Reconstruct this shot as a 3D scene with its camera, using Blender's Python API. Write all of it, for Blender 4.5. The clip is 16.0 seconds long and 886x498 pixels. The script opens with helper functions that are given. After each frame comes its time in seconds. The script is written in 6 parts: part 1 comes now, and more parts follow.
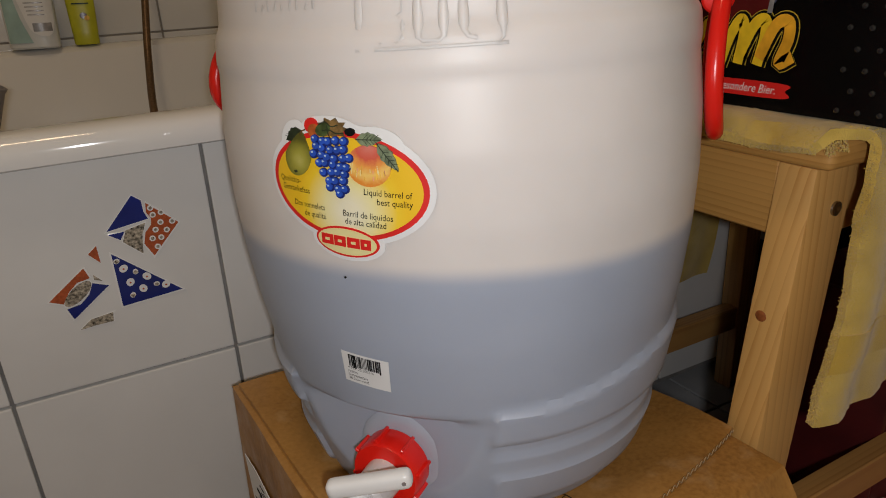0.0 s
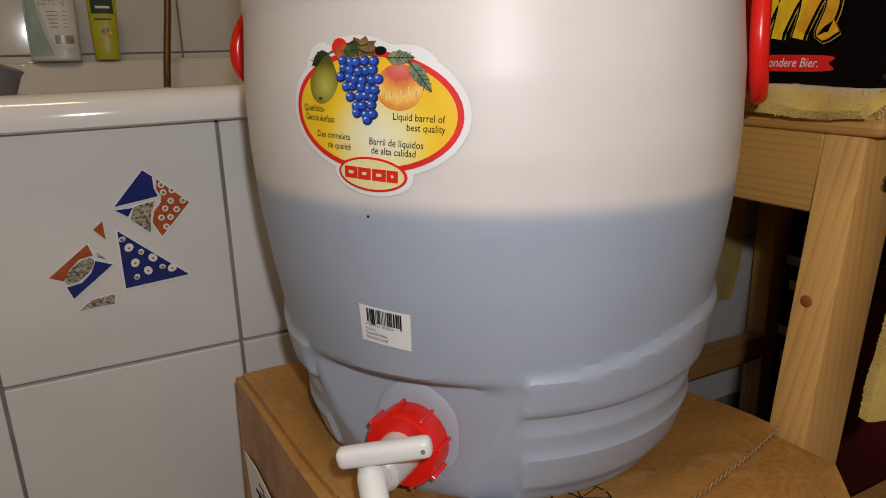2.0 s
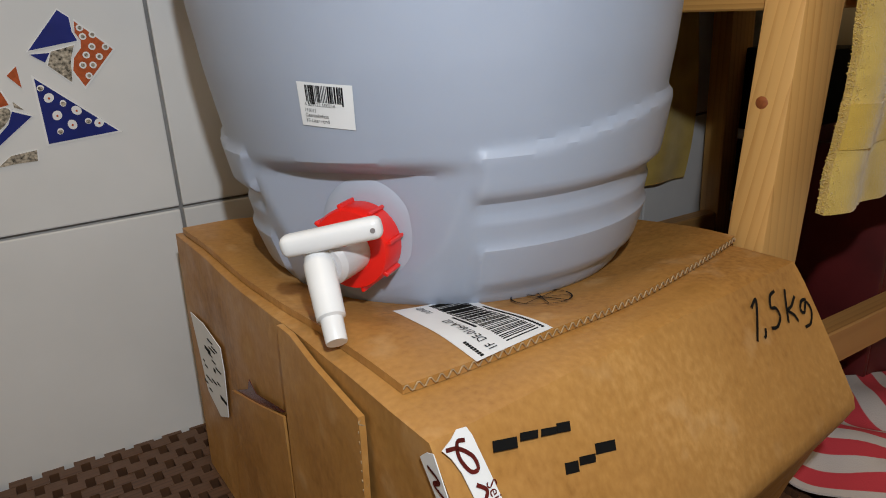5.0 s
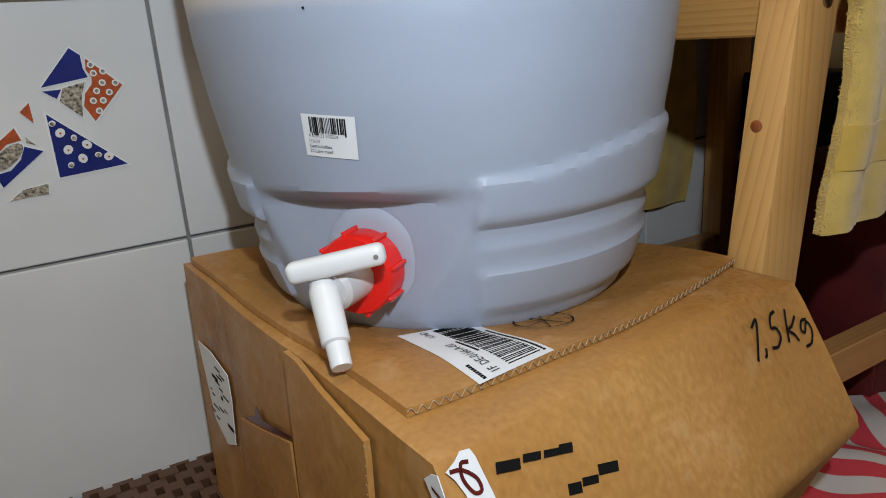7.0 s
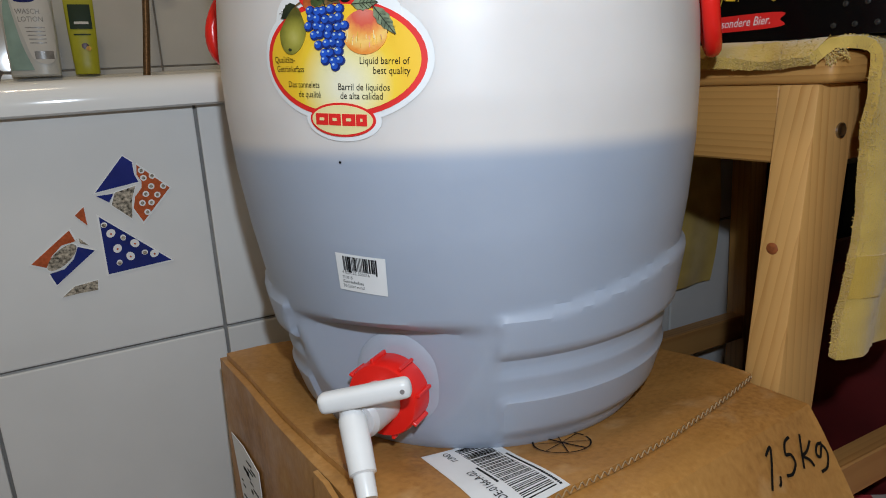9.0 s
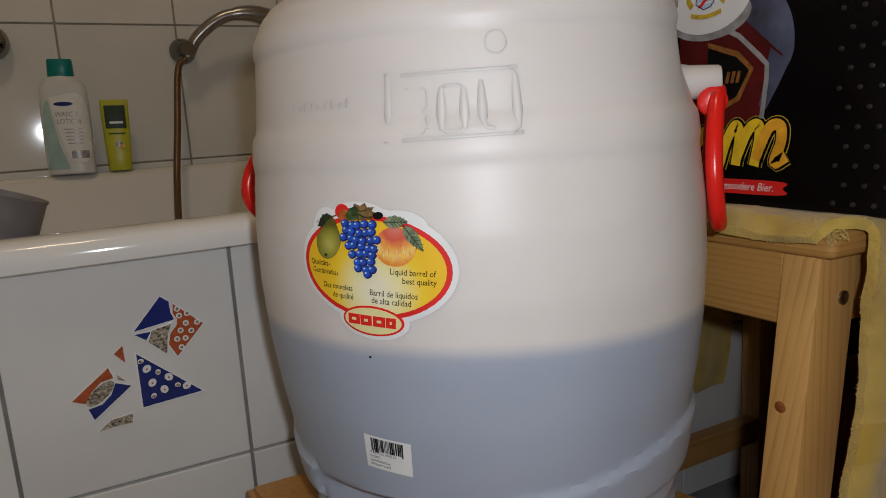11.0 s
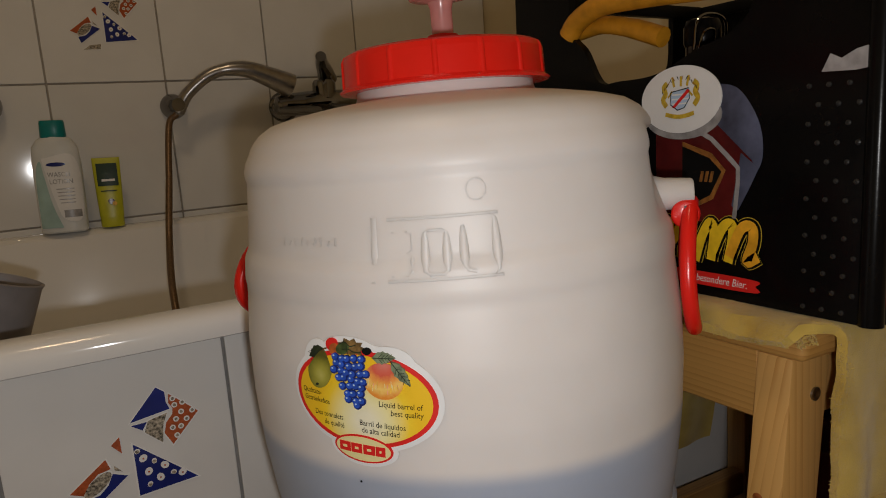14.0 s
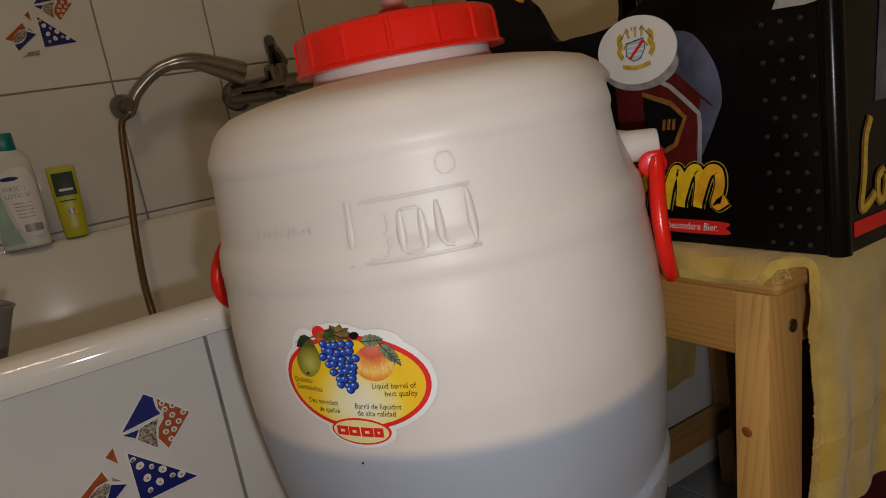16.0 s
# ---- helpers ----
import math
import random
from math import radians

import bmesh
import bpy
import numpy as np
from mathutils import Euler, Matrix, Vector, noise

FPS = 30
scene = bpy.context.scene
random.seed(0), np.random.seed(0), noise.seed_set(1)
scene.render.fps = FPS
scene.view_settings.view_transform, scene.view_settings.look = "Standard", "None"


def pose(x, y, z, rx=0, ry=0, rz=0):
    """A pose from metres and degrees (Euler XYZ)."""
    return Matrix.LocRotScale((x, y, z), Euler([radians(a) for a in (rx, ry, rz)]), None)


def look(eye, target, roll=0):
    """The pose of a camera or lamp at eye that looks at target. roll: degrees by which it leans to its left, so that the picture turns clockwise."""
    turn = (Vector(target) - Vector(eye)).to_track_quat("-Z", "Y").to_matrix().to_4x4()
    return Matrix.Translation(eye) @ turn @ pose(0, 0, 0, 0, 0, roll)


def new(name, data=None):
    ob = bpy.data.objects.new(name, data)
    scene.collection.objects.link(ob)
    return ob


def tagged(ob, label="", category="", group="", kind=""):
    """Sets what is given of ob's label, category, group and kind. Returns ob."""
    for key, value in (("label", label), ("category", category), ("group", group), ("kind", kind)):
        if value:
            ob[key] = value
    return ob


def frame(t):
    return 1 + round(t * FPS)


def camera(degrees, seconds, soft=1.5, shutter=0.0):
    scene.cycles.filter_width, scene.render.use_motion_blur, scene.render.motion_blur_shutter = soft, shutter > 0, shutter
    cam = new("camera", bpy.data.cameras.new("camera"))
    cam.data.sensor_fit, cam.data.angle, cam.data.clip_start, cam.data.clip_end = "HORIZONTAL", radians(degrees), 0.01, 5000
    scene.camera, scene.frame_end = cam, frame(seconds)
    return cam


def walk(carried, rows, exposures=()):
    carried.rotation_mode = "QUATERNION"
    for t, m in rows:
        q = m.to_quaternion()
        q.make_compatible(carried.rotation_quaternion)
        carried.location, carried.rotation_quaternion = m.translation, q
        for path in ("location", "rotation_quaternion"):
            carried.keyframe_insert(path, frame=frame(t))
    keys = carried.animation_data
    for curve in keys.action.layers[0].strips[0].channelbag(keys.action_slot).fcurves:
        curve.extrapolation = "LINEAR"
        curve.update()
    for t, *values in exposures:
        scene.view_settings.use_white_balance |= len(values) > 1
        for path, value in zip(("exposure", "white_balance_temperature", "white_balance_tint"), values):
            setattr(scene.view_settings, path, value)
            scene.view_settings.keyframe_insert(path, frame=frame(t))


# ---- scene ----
cam = camera(65.0, 16.0, soft=1.0)
PATH = [
    (0, (-0.188, -0.383, 0.665), (0.662, 1.179, -0.249), -0.4),
    (0.5, (-0.206, -0.38, 0.639), (0.613, 1.214, -0.248), 0.1),
    (1, (-0.194, -0.384, 0.62), (0.621, 1.238, -0.219), -1.0),
    (1.5, (-0.189, -0.381, 0.604), (0.641, 1.255, -0.193), -1.0),
    (2, (-0.2, -0.378, 0.591), (0.672, 1.259, -0.156), 1.0),
    (2.5, (-0.192, -0.389, 0.557), (0.723, 1.203, -0.234), -1.0),
    (3, (-0.196, -0.39, 0.528), (0.752, 1.176, -0.278), 0.2),
    (3.5, (-0.201, -0.394, 0.508), (0.748, 1.169, -0.301), 1.4),
    (4, (-0.205, -0.395, 0.502), (0.743, 1.165, -0.316), 1.8),
    (4.2, (-0.204, -0.395, 0.499), (0.75, 1.151, -0.337), 1.2),
    (6.3, (-0.206, -0.402, 0.479), (0.758, 1.151, -0.331), -0.9),
    (6.5, (-0.205, -0.405, 0.48), (0.752, 1.161, -0.315), -1.0),
    (7, (-0.207, -0.404, 0.49), (0.757, 1.169, -0.282), -1.0),
    (7.5, (-0.205, -0.406, 0.501), (0.744, 1.188, -0.247), -0.8),
    (8, (-0.204, -0.403, 0.515), (0.731, 1.208, -0.214), -0.7),
    (8.5, (-0.204, -0.407, 0.532), (0.723, 1.219, -0.171), -1.3),
    (9, (-0.205, -0.407, 0.552), (0.708, 1.238, -0.125), -0.9),
    (9.5, (-0.209, -0.401, 0.579), (0.701, 1.25, -0.087), -0.9),
    (10, (-0.207, -0.404, 0.611), (0.7, 1.273, 0.007), -1.0),
    (10.2, (-0.207, -0.406, 0.618), (0.692, 1.28, 0.026), -0.8),
    (12.3, (-0.21, -0.401, 0.691), (0.676, 1.31, 0.155), -1.7),
    (12.5, (-0.209, -0.4, 0.697), (0.677, 1.309, 0.154), -2.3),
    (13, (-0.211, -0.4, 0.713), (0.669, 1.308, 0.158), -2.3),
    (13.5, (-0.206, -0.404, 0.725), (0.686, 1.303, 0.188), -1.8),
    (14, (-0.203, -0.407, 0.72), (0.719, 1.285, 0.186), -1.7),
    (14.5, (-0.205, -0.406, 0.723), (0.72, 1.285, 0.19), -1.7),
    (15, (-0.208, -0.403, 0.724), (0.741, 1.272, 0.183), -4.4),
    (15.5, (-0.206, -0.406, 0.724), (0.794, 1.217, 0.121), -15.7),
    (16, (-0.205, -0.405, 0.723), (0.769, 1.228, 0.102), -7.3),
]
TURN = Matrix.Translation((-0.092, 0.245, 0.25)) @ pose(0, 0, 0, 6.25, -1.9, -1.7) @ Matrix.Translation((0.092, -0.245, -0.25))
walk(cam, [(t, TURN @ look(eye, target, roll)) for t, eye, target, roll in PATH],
     [(0.0, -0.55, 6150, 10), (2.0, -0.35, 6150, 10), (3.5, 0.10, 6250, 10), (4.2, 0.14, 6000, 8), (6.5, 0.16, 5350, 4), (8.0, 0.04, 5300, 4), (9.0, -0.10, 5300, 4), (10.2, -0.45, 5500, 6), (12.5, -0.75, 6200, 10), (16.0, -0.79, 6300, 10)])

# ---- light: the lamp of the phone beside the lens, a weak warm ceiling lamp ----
world = bpy.data.worlds.new("room_dark")
world.use_nodes = True
world.node_tree.nodes["Background"].inputs[0].default_value = (0.9, 0.75, 0.6, 1)
world.node_tree.nodes["Background"].inputs[1].default_value = 0.004
scene.world = world


def lamp(name, kind, energy, colour, place, size, target=None):
    data = bpy.data.lights.new(name, kind)
    data.energy, data.color = energy, colour
    if kind == "AREA":
        data.shape, data.size = "DISK", size
    else:
        data.shadow_soft_size = size
    ob = new(name, data)
    ob.matrix_world = look(place, target) if target else Matrix.Translation(place)
    return ob


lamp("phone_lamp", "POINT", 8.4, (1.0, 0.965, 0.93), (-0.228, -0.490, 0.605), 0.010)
lamp("ceiling_lamp_light", "AREA", 7.6, (1.0, 0.72, 0.42), (-0.40, -0.25, 2.34), 0.30, (-0.40, -0.25, 0))


# ---- materials ----
def tree(name):
    m = bpy.data.materials.new(name)
    m.use_nodes = True
    nt = m.node_tree
    return m, nt, nt.nodes["Principled BSDF"]


def link(nt, a, b):
    nt.links.new(a, b)


def noise_node(nt, scale, detail=4, stretch=None):
    tc = nt.nodes.new("ShaderNodeTexCoord")
    n = nt.nodes.new("ShaderNodeTexNoise")
    n.inputs["Scale"].default_value, n.inputs["Detail"].default_value = scale, detail
    if stretch:
        mp = nt.nodes.new("ShaderNodeMapping")
        mp.inputs["Scale"].default_value = stretch
        link(nt, tc.outputs["Object"], mp.inputs[0])
        link(nt, mp.outputs[0], n.inputs["Vector"])
    else:
        link(nt, tc.outputs["Object"], n.inputs["Vector"])
    return n


def ramp(nt, source, stops):
    r = nt.nodes.new("ShaderNodeValToRGB")
    el = r.color_ramp.elements
    while len(el) < len(stops):
        el.new(0.5)
    for e, (p, c) in zip(el, stops):
        e.position, e.color = p, (*c, 1)
    link(nt, source, r.inputs[0])
    return r


def bump(nt, p, source, strength, distance=0.001):
    b = nt.nodes.new("ShaderNodeBump")
    b.inputs["Strength"].default_value, b.inputs["Distance"].default_value = strength, distance
    link(nt, source, b.inputs["Height"])
    link(nt, b.outputs[0], p.inputs["Normal"])


def plain(name, colour, rough=0.5, metal=0.0, vary=0.12, scale=40, bumps=0.0, bump_scale=200, coat=0.0, stretch=None, subsurface=0.0):
    """A surface in one colour that varies a little at two scales, with fine relief."""
    m, nt, p = tree(name)
    a = noise_node(nt, scale, 5, stretch)
    lo = tuple(c * (1 - vary) for c in colour)
    hi = tuple(min(1, c * (1 + vary)) for c in colour)
    r = ramp(nt, a.outputs[0], [(0.3, lo), (0.7, hi)])
    link(nt, r.outputs[0], p.inputs["Base Color"])
    p.inputs["Roughness"].default_value, p.inputs["Metallic"].default_value = rough, metal
    p.inputs["Coat Weight"].default_value = coat
    if subsurface:
        p.inputs["Subsurface Weight"].default_value = subsurface
        p.inputs["Subsurface Radius"].default_value = (0.02, 0.018, 0.016)
    if bumps:
        bump(nt, p, noise_node(nt, bump_scale, 3, stretch).outputs[0], bumps)
    return m


def wood(name, light, dark, axis="z", rough=0.45, rings=60):
    """Straight-grained softwood: thin late-wood lines along one axis, with soft cloudy bands."""
    m, nt, p = tree(name)
    st = {"x": (0.35, 9, 9), "y": (9, 0.35, 9), "z": (9, 9, 0.35)}[axis]
    tc = nt.nodes.new("ShaderNodeTexCoord")
    mp = nt.nodes.new("ShaderNodeMapping")
    mp.inputs["Scale"].default_value = st
    link(nt, tc.outputs["Object"], mp.inputs[0])
    w = nt.nodes.new("ShaderNodeTexWave")
    w.wave_type, w.bands_direction, w.wave_profile = "BANDS", {"x": "Y", "y": "Z", "z": "DIAGONAL"}[axis], "SAW"
    w.inputs["Scale"].default_value, w.inputs["Distortion"].default_value = rings / 9, 2.2
    w.inputs["Detail"].default_value, w.inputs["Detail Scale"].default_value = 1, 0.5
    link(nt, mp.outputs[0], w.inputs["Vector"])
    n = nt.nodes.new("ShaderNodeTexNoise")
    n.inputs["Scale"].default_value, n.inputs["Detail"].default_value = 7, 5
    link(nt, mp.outputs[0], n.inputs["Vector"])
    mx = nt.nodes.new("ShaderNodeMix")
    mx.inputs[0].default_value = 0.62
    link(nt, w.outputs[1], mx.inputs[2])
    link(nt, n.outputs[0], mx.inputs[3])
    r = ramp(nt, mx.outputs[0], [(0.25, tuple(c * 1.06 for c in light)), (0.52, light), (0.80, dark)])
    link(nt, r.outputs[0], p.inputs["Base Color"])
    p.inputs["Roughness"].default_value = rough
    bump(nt, p, mx.outputs[0], 0.06)
    return m


def glazed(name, colour, grime):
    """Glazed tile: even white with a faint cloud and slightly wavy gloss."""
    m, nt, p = tree(name)
    info = nt.nodes.new("ShaderNodeObjectInfo")
    a = noise_node(nt, 9, 5)
    r = ramp(nt, a.outputs[0], [(0.25, grime), (0.6, colour)])
    v = nt.nodes.new("ShaderNodeHueSaturation")
    mr = nt.nodes.new("ShaderNodeMapRange")
    mr.inputs["To Min"].default_value, mr.inputs["To Max"].default_value = 0.94, 1.03
    link(nt, info.outputs["Random"], mr.inputs["Value"])
    link(nt, mr.outputs[0], v.inputs["Value"])
    link(nt, r.outputs[0], v.inputs["Color"])
    link(nt, v.outputs[0], p.inputs["Base Color"])
    p.inputs["Roughness"].default_value = 0.075
    bump(nt, p, noise_node(nt, 14, 2).outputs[0], 0.02, 0.002)
    return m


def cardboard(name):
    """Kraft board: long fibres, scuffed pale streaks, grease stains and faint flutes."""
    m, nt, p = tree(name)
    a = noise_node(nt, 6, 6)
    b = noise_node(nt, 260, 3, (1, 1, 0.6))
    scuff = noise_node(nt, 34, 9)
    mx = nt.nodes.new("ShaderNodeMix")
    mx.inputs[0].default_value = 0.30
    link(nt, a.outputs[0], mx.inputs[2])
    link(nt, b.outputs[0], mx.inputs[3])
    r = ramp(nt, mx.outputs[0], [(0.33, (0.255, 0.115, 0.024)), (0.44, (0.375, 0.182, 0.042)), (0.55, (0.44, 0.225, 0.056)), (0.68, (0.56, 0.310, 0.095))])
    sc = ramp(nt, scuff.outputs[0], [(0.60, (0, 0, 0)), (0.80, (0.50, 0.50, 0.50))])
    pale = nt.nodes.new("ShaderNodeMix")
    pale.data_type = "RGBA"
    link(nt, sc.outputs[0], pale.inputs["Factor"])
    link(nt, r.outputs[0], pale.inputs["A"])
    pale.inputs["B"].default_value = (0.60, 0.40, 0.19, 1)
    link(nt, pale.outputs["Result"], p.inputs["Base Color"])
    rr = ramp(nt, scuff.outputs[0], [(0.35, (0.36, 0.36, 0.36)), (0.7, (0.65, 0.65, 0.65))])
    link(nt, rr.outputs[0], p.inputs["Roughness"])
    add = nt.nodes.new("ShaderNodeMath")
    add.operation = "ADD"
    link(nt, a.outputs[0], add.inputs[0])
    link(nt, scuff.outputs[0], add.inputs[1])
    bump(nt, p, add.outputs[0], 0.45, 0.0022)
    return m


def label_yellow():
    """Yellow print that pales to cream round the middle of the sticker."""
    m, nt, p = tree("yellow_to_cream_print")
    tc = nt.nodes.new("ShaderNodeTexCoord")
    d = nt.nodes.new("ShaderNodeVectorMath")
    d.operation = "DISTANCE"
    d.inputs[1].default_value = (-0.0655, -0.1560, 0.2400)
    link(nt, tc.outputs["Object"], d.inputs[0])
    mr = nt.nodes.new("ShaderNodeMapRange")
    mr.inputs["From Min"].default_value, mr.inputs["From Max"].default_value = 0.006, 0.034
    link(nt, d.outputs["Value"], mr.inputs["Value"])
    r = ramp(nt, mr.outputs[0], [(0.0, (0.82, 0.77, 0.56)), (0.35, (0.82, 0.74, 0.36)), (0.8, (0.85, 0.58, 0.02)), (1.0, (0.84, 0.52, 0.008))])
    link(nt, r.outputs[0], p.inputs["Base Color"])
    p.inputs["Roughness"].default_value = 0.55
    return m


def drum_plastic():
    """Milky plastic; below the level of the liquid inside the wall looks dark and bluish."""
    m, nt, p = tree("milky_drum_plastic")
    geo = nt.nodes.new("ShaderNodeNewGeometry")
    sep = nt.nodes.new("ShaderNodeSeparateXYZ")
    link(nt, geo.outputs["Position"], sep.inputs[0])
    mr = nt.nodes.new("ShaderNodeMapRange")
    mr.interpolation_type = "SMOOTHSTEP"
    mr.inputs["From Min"].default_value, mr.inputs["From Max"].default_value = LEVEL - 0.006, LEVEL + 0.008
    link(nt, sep.outputs[2], mr.inputs["Value"])
    cloud = noise_node(nt, 10, 4)
    wet = ramp(nt, cloud.outputs[0], [(0.3, (0.358, 0.396, 0.486)), (0.7, (0.395, 0.432, 0.520))])
    dry = ramp(nt, cloud.outputs[0], [(0.3, (0.68, 0.635, 0.605)), (0.7, (0.75, 0.705, 0.675))])
    mx = nt.nodes.new("ShaderNodeMix")
    mx.data_type = "RGBA"
    link(nt, mr.outputs[0], mx.inputs["Factor"])
    link(nt, wet.outputs[0], mx.inputs["A"])
    link(nt, dry.outputs[0], mx.inputs["B"])
    link(nt, mx.outputs["Result"], p.inputs["Base Color"])
    p.inputs["Roughness"].default_value = 0.44
    p.inputs["Subsurface Weight"].default_value = 0.4
    p.inputs["Subsurface Radius"].default_value = (0.02, 0.017, 0.015)
    p.inputs["Subsurface Scale"].default_value = 0.5
    bump(nt, p, noise_node(nt, 90, 3, (1, 1, 0.25)).outputs[0], 0.10, 0.001)
    return m


def terry(name, colour, dark):
    m, nt, p = tree(name)
    a = noise_node(nt, 30, 5)
    b = noise_node(nt, 900, 2)
    r = ramp(nt, a.outputs[0], [(0.3, dark), (0.7, colour)])
    link(nt, r.outputs[0], p.inputs["Base Color"])
    p.inputs["Roughness"].default_value = 0.95
    p.inputs["Sheen Weight"].default_value = 0.35
    bump(nt, p, b.outputs[0], 0.45, 0.002)
    return m


def stripes(name):
    m, nt, p = tree(name)
    uv = nt.nodes.new("ShaderNodeUVMap")
    w = nt.nodes.new("ShaderNodeTexWave")
    w.inputs["Scale"].default_value, w.inputs["Distortion"].default_value = 0.32, 0.4
    link(nt, uv.outputs[0], w.inputs["Vector"])
    r = ramp(nt, w.outputs[1], [(0.45, (0.50, 0.45, 0.43)), (0.52, (0.46, 0.035, 0.05))])
    link(nt, r.outputs[0], p.inputs["Base Color"])
    p.inputs["Roughness"].default_value = 0.9
    bump(nt, p, noise_node(nt, 700, 2).outputs[0], 0.4)
    return m


def clear(name, colour, rough=0.15, transmission=0.6):
    m = plain(name, colour, rough, vary=0.04)
    m.node_tree.nodes["Principled BSDF"].inputs["Transmission Weight"].default_value = transmission
    return m


